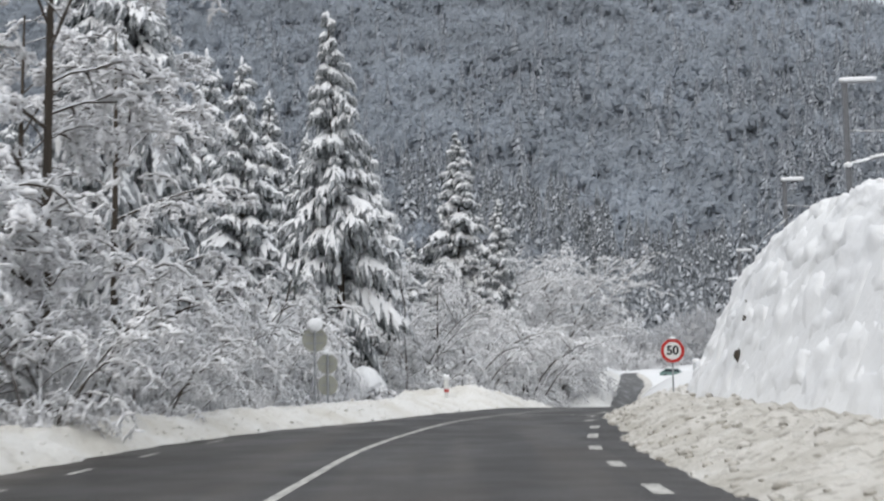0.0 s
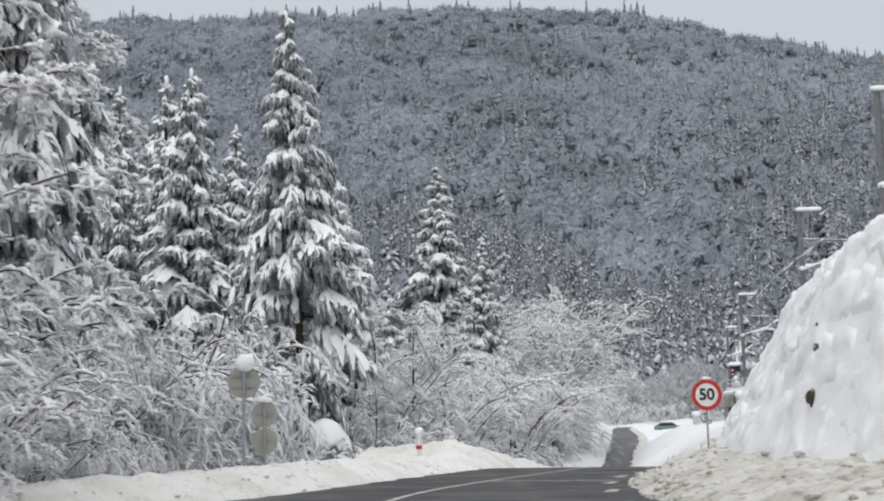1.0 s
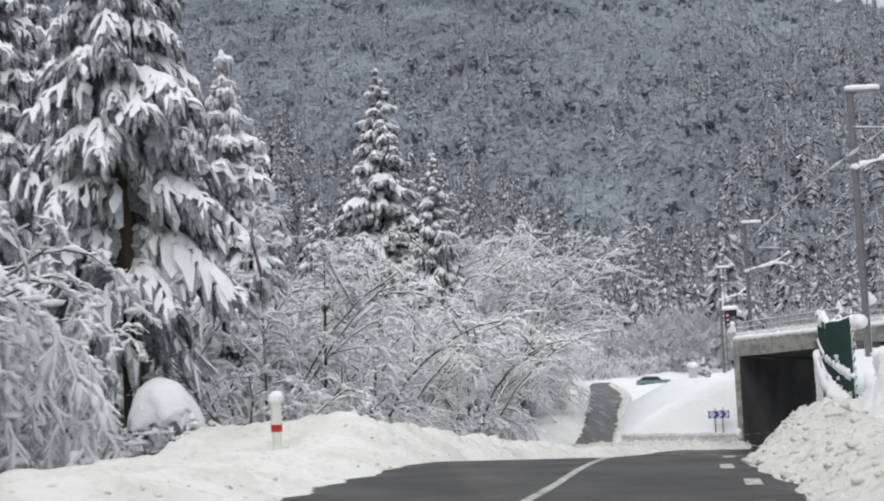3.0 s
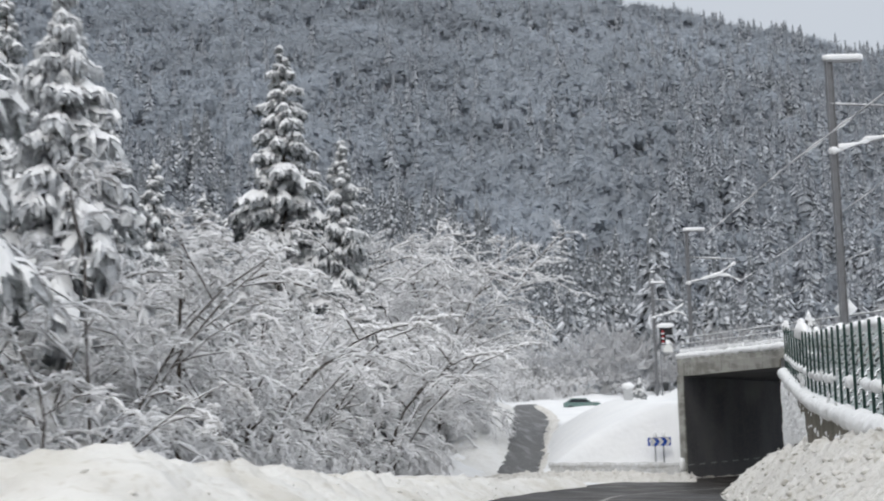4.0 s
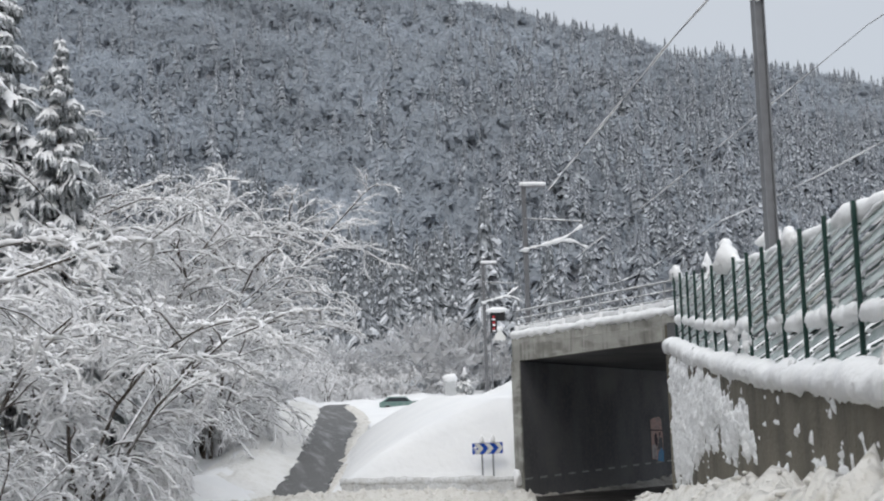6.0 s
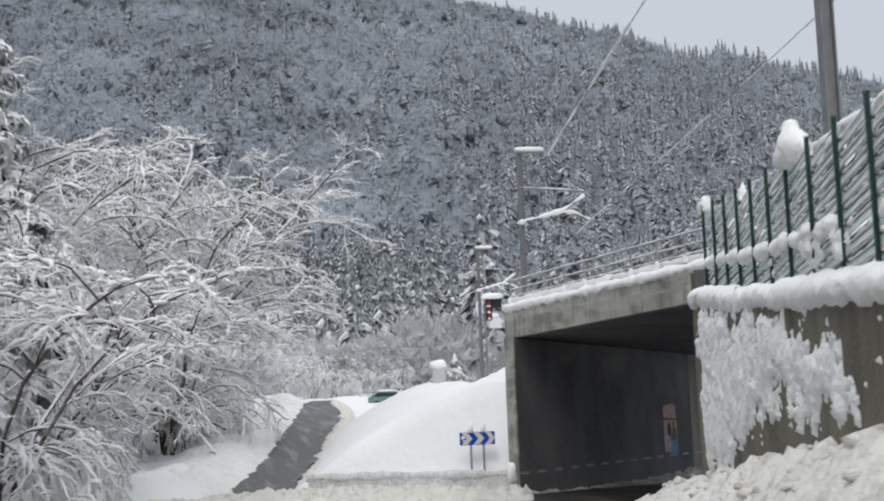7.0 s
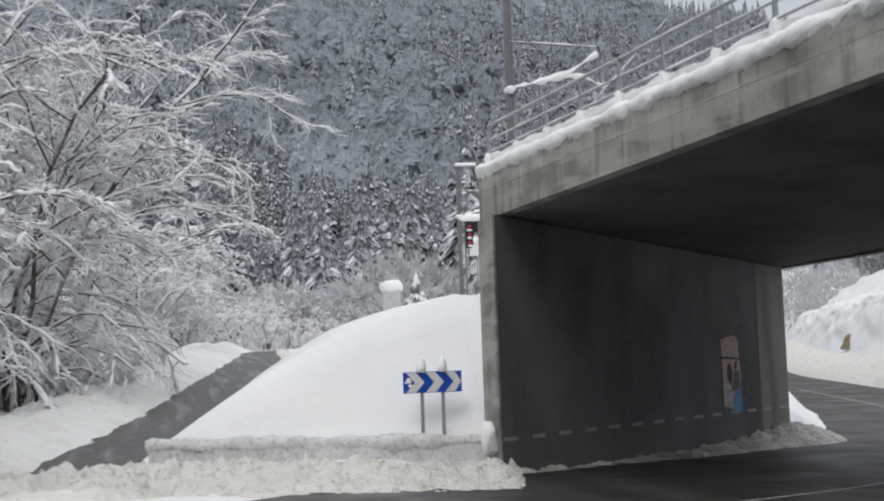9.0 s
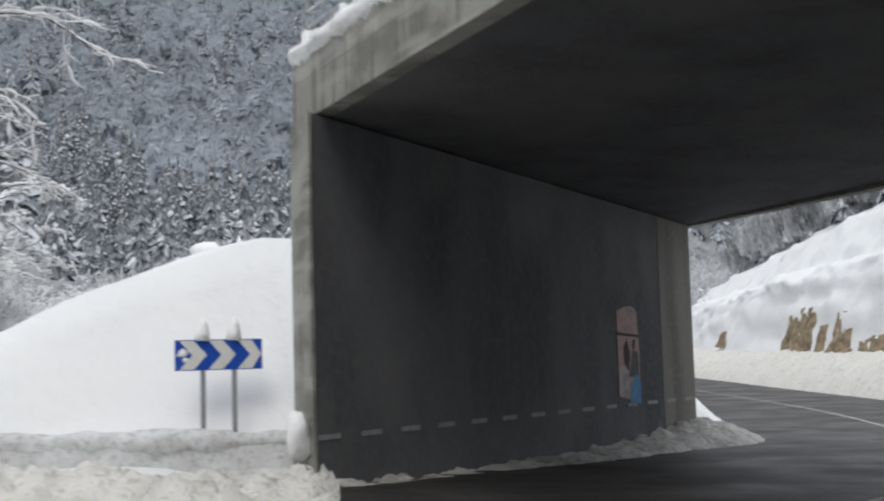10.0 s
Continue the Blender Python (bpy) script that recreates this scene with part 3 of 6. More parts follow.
WIND_L = windrow("snow_windrow", -1, s_at(-20), s_at(104), "lumpy ploughed snow ridge along the road edge",
                 lambda s: np.interp(s, [s_at(0), s_at(20), s_at(34), s_at(50), s_at(53.6), s_at(55.4), s_at(90), s_at(104)], [0.6, 0.6, 0.5, 0.5, 0.5, 0.97, 0.8, 0.5]),
                 lambda s: np.interp(s, [s_at(0), s_at(30), s_at(50), s_at(90), s_at(104)], [3.2, 3.0, 5.5, 5.0, 3.0]), EDGE_SNOW, 0.14, 0.2)
def right_h(s):
    return np.interp(s, [s_at(0), s_at(25), s_at(40), s_at(50), s_at(58), s_at(66), s_at(76), s_at(84), s_at(92), s_at(97), s_at(103)], [0.65, 0.65, 0.6, 0.7, 1.05, 1.38, 1.45, 1.2, 0.9, 0.7, 0.35])


def right_w(s):
    return np.interp(s, [s_at(0), s_at(20), s_at(32), s_at(45), s_at(60), s_at(96)], [5.5, 5.0, 3.8, 3.4, 3.6, 3.2])


windrow("snow_windrow", 1, s_at(-20), s_at(49), "broad lumpy heap of grimy ploughed snow beside the road", lambda s: right_h(s) * (1 - ease(s_at(38), s_at(49), s)), right_w, GRIMY_SNOW, 0.24, 0.5, 0.42)
windrow("snow_windrow", 1, s_at(34), s_at(103), "pale lumpy heap of ploughed snow below the retaining wall", lambda s: right_h(s) * ease(s_at(34), s_at(43), s), right_w, DIRTY_SNOW, 0.22, 0.5, 0.42)

# ploughed ridge and steep snow-plastered cutting beyond the bridge
def along_road(s, o):
    """The place o metres outside the right edge of the road, s metres along it, and the road's height there."""
    x, y, z, w = (float(np.interp(s, ROAD_S, ROAD[:, c])) for c in (0, 1, 2, 4))
    tx, ty = float(np.interp(s, ROAD_S, ROAD_T[:, 0])), float(np.interp(s, ROAD_S, ROAD_T[:, 1]))
    return x + ty * (w + o), y - tx * (w + o), z


def cutting(s, o):
    """Height of the far bank above the road."""
    k = float(np.interp(s, [206, 225, 255, 290, 330], [0.75, 0.95, 1.0, 0.86, 0.75]))
    h = float(np.interp(o, [2.2, 3.3, 3.7, 4.2, 4.8, 5.5, 6.5, 8.0, 9.2, 10.5, 13, 20, 34], [0.4, 1.6, 3.2, 5.2, 7.0, 8.0, 8.4, 8.6, 10.4, 12.2, 13.6, 17, 24]))
    return h * k


def far_face(s, o):
    ledge = noise.fractal((s * 0.11, cutting(s, o) * 0.75, 2.0), 0.6, 2.1, 4) * min(1.0, o / 5)
    x, y, z = along_road(s, o - 0.5 * ledge)
    h = cutting(s, o)
    n = noise.fractal((x * 0.35, y * 0.35, h * 0.5), 0.75, 2.1, 6)
    sag = 0.5 * noise.noise((s * 0.12, o * 0.2, 4.0))
    return Vector((x - 0.2 * n, y, z + h + (0.3 * n + sag) * min(1.0, o / 5)))


soup = Soup()
soup.sheet([[far_face(s, o) for o in np.r_[np.linspace(2.2, 6.5, 26), np.linspace(6.9, 14, 18), np.linspace(16, 34, 8)]][::-1] for s in np.arange(207, 345, 0.55)][::-1])
tagged(part("snow_bank", soup, SNOW, smooth=True), "steep rock cutting plastered with snow beyond the bridge", "snow bank", kind="stuff")
soup, rows = Soup(), []
for s in np.arange(206, 340, 0.35):
    row = []
    for o in np.linspace(-0.3, 3.9, 15):
        x, y, z = along_road(s, o + 0.2 * noise.noise((s * 0.6, 0, 0)))
        rough = noise.fractal((x * 1.1, y * 1.1, 6.0), 0.9, 2.1, 4)
        row.append((x, y, z - 0.12 + 2.35 * float(np.interp(o, [-0.3, 0.3, 1.4, 2.6, 3.9], [0, 0.3, 0.68, 0.93, 1.0])) + 0.16 * rough * min(1, o + 0.4)))
    rows.append(row)
soup.sheet(rows)
tagged(part("snow_windrow", soup, DIRTY_SNOW, smooth=True), "yellowish ploughed snow ridge beyond the bridge", "snow bank", kind="stuff")


def bare_rock(s0, s1, low, high, seed):
    """A patch of bare brown rock in the cutting's face, jagged at the top."""
    ob = thing("rock_outcrop", along_road((s0 + s1) / 2, 3.6), "bare brown rock face showing through plastered snow", "rock", "rocks")
    at, soup, rows = Vector(along_road((s0 + s1) / 2, 3.6)), Soup(), []
    for s in np.linspace(s0, s1, 22):
        rows.append([])
        top = low + (high - low) * max(0.08, min(1.0, 0.75 + 0.75 * noise.fractal((s * 1.3, seed, 0), 0.4, 2.1, 4))) * min(1.0, 9 * min(s - s0, s1 - s) / (s1 - s0) + 0.3)
        for k in np.linspace(0, 1, 12):
            h = low + (top - low) * k
            o = float(np.interp(h, [0.4, 1.6, 3.2, 5.2, 7.0], [2.2, 3.3, 3.7, 4.2, 4.8])) - 0.22 - 0.42 * noise.fractal((s * 1.1, h * 0.5, seed), 0.8, 2.1, 4) + (0.75 if k in (0, 1) or s in (s0, s1) else 0)
            x, y, z = along_road(s, o)
            rows[-1].append(Vector((x, y, z + h)) - at)
    soup.sheet(rows)
    part("rock", soup, ROCK, ob)


for n, (s0, s1, low, high) in enumerate(((247.6, 254.2, 1.9, 5.4), (244.6, 246.6, 1.9, 4.0), (238.2, 242.9, 1.9, 4.9), (233.0, 237.4, 1.9, 3.2), (275.0, 276.6, 2.4, 4.0))):
    bare_rock(s0, s1, low, high, n * 3.7)

# the ridge thrown across the mouth of the side road and along the barrier
MOUTH = smooth_line([(9.5, 109, -5.05), (13.5, 113.8, -5.2), (17.5, 116.7, -5.26), (22, 115.8, -5.34), (26.2, 114.7, -5.6)], 0.12)
soup, rows = Soup(), []
for k, (x, y, z) in enumerate(MOUTH):
    t = (MOUTH[min(k + 1, len(MOUTH) - 1)] - MOUTH[max(k - 1, 0)])[:2]
    t = t / np.hypot(*t)
    row = []
    for u in np.linspace(0, 1, 34):
        o = -3.4 + 6.2 * u
        px, py = x - t[1] * o, y + t[0] * o
        rough = noise.fractal((px * 1.5, py * 1.5, 3.0), 0.35, 2.1, 6)
        row.append((px, py, z - 0.14 + 0.36 * math.sin(math.pi * u) ** 0.7 * (1 + 0.55 * rough) + 0.08 * rough))
    rows.append(row)
soup.sheet([r[::-1] for r in rows])
tagged(part("snow_windrow", soup, DIRTY_SNOW, smooth=True), "low ridge of ploughed snow across a side road mouth", "snow bank", kind="stuff")
# ploughed ridges along both edges of the side road
for sgn, width, tall, mat in ((-1, 4.6, 0.8, BANK_SNOW), (1, 1.1, 0.26, DIRTY_SNOW)):
    soup, rows = Soup(), []
    line = smooth_line(SIDE[::3], 0.3)
    t = np.gradient(line[:, :2], axis=0)
    t /= np.hypot(*t.T)[:, None]
    for k, (x, y, z, wl_, wr_) in enumerate(line):
        if y < 117.5 or y > 178:
            continue
        row = []
        for u in np.linspace(0, 1, 15):
            o = sgn * ((wl_ if sgn < 0 else wr_) - 0.15 + 0.3 * noise.noise((y * 0.5, sgn * 3, 0)) + u * width)
            px, py = x + t[k, 1] * o, y - t[k, 0] * o
            rough = noise.fractal((px * 1.6, py * 1.6, sgn * 2.0), 0.5, 2.1, 5)
            up = min(1, u / 0.45) ** 0.8 * (1 if u < 0.6 else 1 - 0.5 * ((u - 0.6) / 0.4) ** 1.5)
            row.append((px, py, z - 0.2 + (0.08 + tall * up * (1 + 0.3 * rough) + 0.07 * rough) * float(ease(117.5, 124, y))))
        rows.append(row if sgn > 0 else row[::-1])
    soup.sheet(rows)
    tagged(part("snow_windrow", soup, mat, smooth=True), "ploughed snow thrown along the side road", "snow bank", kind="stuff")
# slush along the foot of the abutment, ending in a rounded heap past the end of the wall
soup, rows = Soup(), []
for d in np.arange(0.1, 18.9, 0.12):
    base = AB_A + AB_D * d
    zb = -5.72 - 0.021 * d
    tall = float(np.interp(d, [0, 3, 9, 13, 15.4, 16.6, 18.0, 18.8], [0.2, 0.14, 0.2, 0.42, 0.72, 0.66, 0.3, 0.0]))
    wide = float(np.interp(d, [0, 4, 12, 15.5, 17.5, 18.8], [1.3, 1.2, 1.5, 2.1, 1.7, 0.5]))
    deep = float(np.interp(d, [0, 15.9, 16.6, 18.8], [0.3, 0.6, 1.3, 0.3]))
    row = []
    for u in np.linspace(-1, 1, 26):
        p = base - AB_N * (u * (wide if u > 0 else deep))
        rough = noise.fractal((p.x * 1.8, p.y * 1.8, 1.0), 0.45, 2.1, 5)
        row.append((p.x, p.y, zb - 0.1 + (tall * (1 - abs(u) ** 1.3) * (1 + 0.3 * rough)) + 0.05 * rough + 0.08 * (1 - u * u)))
    rows.append(row)
soup.sheet(rows)
tagged(part("slush_heap", soup, SLUSH, smooth=True), "grey slush heaped along the foot of the abutment", "snow bank", kind="stuff")

# ---- railway bridge ----
bridge = thing("railway_bridge", AB_A, "grey concrete slab railway bridge over the road", "bridge", kind="structure")
TO_BRIDGE = Matrix.Translation(-AB_A)


def bridge_part(name, soup, mat, label="", smooth=False):
    soup.v = [TO_BRIDGE @ Vector(p) for p in soup.v]
    return part(name, soup, mat, bridge, label, smooth)


def slab(corners, z0, z1):
    """A wall or slab over four corners; heights may vary corner by corner."""
    soup = Soup()
    soup.v = [Vector((x, y, z)) for (x, y), z in zip(corners, z0)] + [Vector((x, y, z)) for (x, y), z in zip(corners, z1)]
    soup.f = [(3, 2, 1, 0), (4, 5, 6, 7), (0, 1, 5, 4), (1, 2, 6, 5), (2, 3, 7, 6), (3, 0, 4, 7)]
    return soup


def flat(p):
    return (p.x, p.y)


B_END = AB_A + AB_D * 15.8
back = AB_N * 1.45
bridge_part("abutment", slab([flat(AB_A), flat(B_END), flat(B_END + back), (26.40, 118.10)], [-7] * 4, [0.63, -0.10, -0.10, 0.68]), SHADED_CONCRETE, "concrete abutment wall, dark with the bridge's shade put into its colour")
# the paler end pillar of the abutment, turned to the approach, in the unshaded concrete colour
bridge_part("end_pillar", slab([(26.40, 116.82), (26.398, 118.11), (26.33, 118.12), (26.335, 116.78)], [-6.6] * 4, [0.64] * 4), CONCRETE, "pale concrete pillar face")
R_END = RIGHT_A + AB_D * 15.8
P0, P1, LIFT = AB_A + AB_D * 13.75, AB_A + AB_D * 15.8, AB_N * -0.012
bridge_part("wall_panel", slab([flat(P0 + LIFT), flat(P1 + LIFT), flat(P1), flat(P0)], [-6.6] * 4, [-0.03, -0.12, -0.12, -0.03]), END_LIT_CONCRETE, "stained concrete panel, paler with daylight put into its colour")
bridge_part("abutment", slab([flat(RIGHT_A), flat(RIGHT_A - AB_N * 1.4), flat(R_END - AB_N * 1.4), flat(R_END)], [-7] * 4, [1.25, 1.25, 0.5, 0.5]), SHADED_CONCRETE)
# deck: front edge runs from the far abutment back over the near one
FRONT_D = Vector((0.112, -0.994, 0))
F0 = Vector((26.40, 118.15, 0))


def front(k):
    return F0 + FRONT_D * k


def soff(k):
    return 0.64 + 0.0225 * k


SPAN = 23.4
DX = Vector((12.75, 9.27, 0))
inner = Vector((0.35, 0.04, 0))
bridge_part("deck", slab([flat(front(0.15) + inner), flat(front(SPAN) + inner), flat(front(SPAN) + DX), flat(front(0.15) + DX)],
                         [soff(0), soff(SPAN), soff(SPAN) - 0.72, soff(0) - 0.72], [1.75, 1.95, 1.75, 1.6]), SHADED_CONCRETE, "dark underside of the concrete deck, its shade put into the colour")
def fascia(k0, k1, low, high):
    """One precast piece of the deck's edge between two places along it; low and high: shares of the beam's height."""
    a, b = front(k0 + 0.006), front(k1 - 0.006)
    za, zb = (soff(k0), 1.86 + 0.0085 * k0), (soff(k1), 1.86 + 0.0085 * k1)
    bottom, top = [z[0] + (z[1] - z[0]) * low + (0.008 if low else 0) for z in (za, zb)], [z[0] + (z[1] - z[0]) * high for z in (za, zb)]
    bridge_part("fascia_panel", slab([flat(a), flat(b), flat(b + inner), flat(a + inner)], bottom + bottom[::-1], top + top[::-1]), CONCRETE)


for step, low, high in ((2.6, 0.0, 0.58), (1.3, 0.58, 1.0)):
    for k in np.arange(0.0, SPAN - 0.1, step):
        fascia(float(k), min(float(k) + step, SPAN), low, high)
# far edge beam
bridge_part("edge_beam", slab([flat(front(0) + DX), flat(front(SPAN) + DX), flat(front(SPAN) + DX + inner), flat(front(0) + DX + inner)],
                              [-0.15, 0.32, 0.32, -0.15], [1.6, 1.75, 1.75, 1.6]), CONCRETE)


def snow_roll(path, radius, flatness, lumps=0.25, sides=9, seed=0):
    """A long rounded load of snow lying along a path."""
    soup = Soup()
    radii = [radius * (1 + lumps * noise.noise((p[0] * 1.3 + seed, p[1] * 1.3, 2.0)) * 1.6) for p in path]
    soup.tube(path, radii, sides, flatness)
    for n, p in enumerate(soup.v):
        k = noise.fractal((p.x * 2.2 + seed, p.y * 2.2, p.z * 2.2), 0.35, 2.1, 5) * radius * 0.2
        soup.v[n] = p + Vector((k, k * 0.4, k))
    return soup


def deck_top(k):
    return 1.86 + 0.0085 * k


path = [(front(k) + inner * 0.45).to_tuple()[:2] + (deck_top(k) + 0.03,) for k in np.arange(0.02, SPAN, 0.12)]
bridge_part("snow_cover", snow_roll(path, 0.25, 0.85, 0.22, 14), PLASTER_SNOW, "thick snow lying on the bridge edge", smooth=True)
path = [(front(k) + inner * 1.15).to_tuple()[:2] + (deck_top(k) + 0.34,) for k in np.arange(0.1, SPAN, 0.12)]
bridge_part("snow_cover", snow_roll(path, 0.19, 0.8, 0.4, 12, seed=4), PLASTER_SNOW, smooth=True)
# railing
for n in range(14):
    k = 0.25 + n * 1.75
    if k > SPAN:
        break
    p = front(k) + inner * 0.6
    soup = Soup()
    soup.box(Matrix.Translation((p.x, p.y, deck_top(k))), 0.07, 0.07, 1.16)
    bridge_part("railing_post", soup, GALV)
    soup = Soup()
    soup.lump((p.x, p.y, deck_top(k) + 0.36), 0.12, 0.12, 0.2, 0.3)
    bridge_part("snow_clump", soup, SNOW_LOAD)
for h, r in ((1.16, 0.035), (0.8, 0.022), (0.5, 0.022)):
    soup = Soup()
    soup.tube([tuple((front(k) + inner * 0.6).to_tuple()[:2]) + (deck_top(k) + h,) for k in np.linspace(0.25, SPAN, 12)], [r] * 12, 6)
    bridge_part("rail_or_shade_bar", soup, GALV)
    soup = Soup()
    soup.tube([tuple((front(k) + inner * 0.6).to_tuple()[:2]) + (deck_top(k) + h + r,) for k in np.linspace(0.25, SPAN, 60)],
              [0.02 + 0.03 * max(0, noise.noise((q * 0.9, h * 9, 0))) for q in range(60)], 5)
    bridge_part("snow_cover", soup, SNOW_LOAD)
# reflector dashes, joints and the painted panel on the abutment wall
for n in range(14):
    p = AB_A + AB_D * (0.28 + n * 1.16) - AB_N * 0.012
    soup = Soup()
    m = Matrix.Translation((p.x, p.y, -4.83)) @ Matrix.Rotation(math.atan2(AB_D.y, AB_D.x), 4, "Z")
    soup.box(m, 0.56, 0.02, 0.085)
    bridge_part("reflector", soup, REFLECTOR)
M_PANEL = Matrix.Translation(AB_A + AB_D * 11.78 - AB_N * 0.01 + Vector((0, 0, -4.72))) @ Matrix.Rotation(math.atan2(AB_D.y, AB_D.x), 4, "Z")
for name, outline, mat, y in (("painted_panel", [(-0.6, 0.15), (0.0, 0.05), (0.55, 0.0), (0.58, 1.2), (0.5, 2.2), (0.25, 2.33), (-0.2, 2.3), (-0.62, 2.2)], PINK_PAINT, 0.0),
                              ("blue_patch", [(-0.05, 0.02), (0.56, -0.08), (0.6, 0.45), (0.35, 0.7), (0.05, 0.42)], BLUE_PAINT, -0.008),
                              ("dark_patch", [(-0.28, 0.95), (-0.05, 0.75), (0.05, 1.15), (-0.1, 1.5), (-0.3, 1.35)], DARK_PAINT, -0.008),
                              ("pale_patch", [(-0.58, 0.2), (-0.1, 0.12), (-0.08, 0.72), (-0.34, 0.9), (-0.57, 0.85)], PALE_PAINT, -0.005),
                              ("dark_stroke", [(-0.62, 1.62), (0.56, 1.56), (0.56, 1.62), (-0.62, 1.69)], DARK_PAINT, -0.007),
                              ("dark_stroke", [(0.18, 1.3), (0.3, 1.25), (0.36, 1.52), (0.22, 1.5)], DARK_PAINT, -0.008),
                              ("grey_patch", [(-0.05, 0.6), (0.5, 0.6), (0.5, 1.2), (0.2, 1.25)], SHADED_CONCRETE, -0.006)):
    soup = Soup()
    soup.prism(M_PANEL @ Matrix.Translation((0, y - 0.01, 0)), outline, 0.012)
    bridge_part(name, soup, mat)

# ---- wing wall with its snow and the green slat fence ----
wing = thing("retaining_wall", (wall_x(95), 95, 0), "wet brown-grey concrete retaining wall with frozen snow patches", "wall", kind="structure")


def local(soup, at):
    soup.v = [Vector(p) - Vector(at) for p in soup.v]
    return soup


WING_AT = (wall_x(95), 95, 0)
ys = np.linspace(56.5, 96.4, 41)
for n in range(40):
    a, b = ys[n], ys[n + 1] - 0.012
    if n % 4:
        continue
    b = ys[min(n + 4, 40)] - 0.012
    soup = slab([(wall_x(a), a), (wall_x(b), b), (wall_x(b) + 0.55, b - 0.18), (wall_x(a) + 0.55, a - 0.18)],
                [-7 if b > 75 else -4] * 4, [float(wall_top(a)), float(wall_top(b)), float(wall_top(b)), float(wall_top(a))])
    part("wall_panel", local(soup, WING_AT), WALL_CONCRETE, wing)
soup = slab([(wall_x(96.4), 96.4), (wall_x(96.4) + 0.6, 96.2), (25.4, 96.7), (24.86, 96.5)], [-7] * 4, [0.4, 0.5, 1.2, 1.2])
part("wall_end", local(soup, WING_AT), WALL_CONCRETE, wing)
path = [(wall_x(y) + 0.15, y, float(wall_top(y)) + 0.16 + 0.05 * noise.noise((y * 0.7, 0, 5))) for y in np.arange(56.5, 96.5, 0.13)]
roll = local(snow_roll(path, 0.28, 0.9, 0.22, 18), WING_AT)
part("snow_cover", roll, SNOW_LOAD, wing, "overhanging roll of snow on the wall top", smooth=True)
# snow plastered and frozen on the wall's face, in ragged sheets
rng = random.Random(4)


def plastered(y, z):
    """How thickly snow sticks to the wall at a place; below zero: bare concrete."""
    low = float(np.interp(y, [82.5, 86.3, 88, 92.7, 95.8], [-1.8, -1.9, -2.1, -2.9, -3.7]))
    top = float(wall_top(y)) - (0.75 if y > 94.9 else 0.1 if y > 85.8 else 0.5)
    a = min(top - z, (z - low) * 0.7, (y - 82.5) * 0.4, (95.35 - y) * 2.0) - (0.5 * math.exp(-((y - 88.3 + 0.35 * (z + 1)) / 0.25) ** 2) if z > -1.5 else 0) if y > 82.5 else -1
    c_ = min(-1.35 - z, (z + 2.6), -0.12, (82 - y))
    d_ = -0.30
    n = 0.55 * noise.fractal((y * 0.34, z * 1.0, 5.0), 0.45, 2.1, 4) + 0.6 * noise.fractal((y * 1.5, z * 0.8, 1.0), 0.25, 2.1, 6)
    return min(max(a, c_, d_), 0.5) + 0.55 * n - 0.06


step = 0.065
wys, wzs = np.arange(57, 96.4, step), np.arange(-4.6, 0.5, step)
soup, index = Soup(), {}
thick = np.array([[plastered(y, z) for z in wzs] for y in wys])
for i in range(len(wys) - 1):
    for j in range(len(wzs) - 1):
        if thick[i:i + 2, j:j + 2].max() < 0:
            continue
        quad = []
        for p, q in ((i, j), (i, j + 1), (i + 1, j + 1), (i + 1, j)):
            if (p, q) not in index:
                index[p, q] = len(soup.v)
                t = thick[p, q]
                depth = -0.02 if t < 0 else 0.012 + min(0.07, 0.2 * t) * (1 + 0.5 * noise.fractal((wys[p] * 2.4, wzs[q] * 2.0, 0), 0.2, 2.2, 4)) + 0.05 * max(0.0, noise.fractal((wys[p] * 7.0, wzs[q] * 4.5, 3), 0.2, 2.1, 4))
                soup.v.append(Vector((wall_x(wys[p]) - depth, wys[p] + depth * 0.3, wzs[q])))
            quad.append(index[p, q])
        soup.f.append(tuple(quad))
tagged(part("frozen_snow", local(soup, WING_AT), PLASTER_SNOW, wing, "ragged snow plastered on the wall", smooth=True), kind="stuff")

fence = thing("slat_fence", (wall_x(95) + 0.2, 95, 0.4), "dark green slatted steel fence clogged with snow", "fence", kind="structure")
FENCE_AT = (wall_x(95) + 0.2, 95, 0.4)


def fence_top(y):
    return float(np.interp(y, [57, 64, 71, 80, 90, 96], [1.15, 1.25, 1.45, 1.62, 2.1, 2.6]))


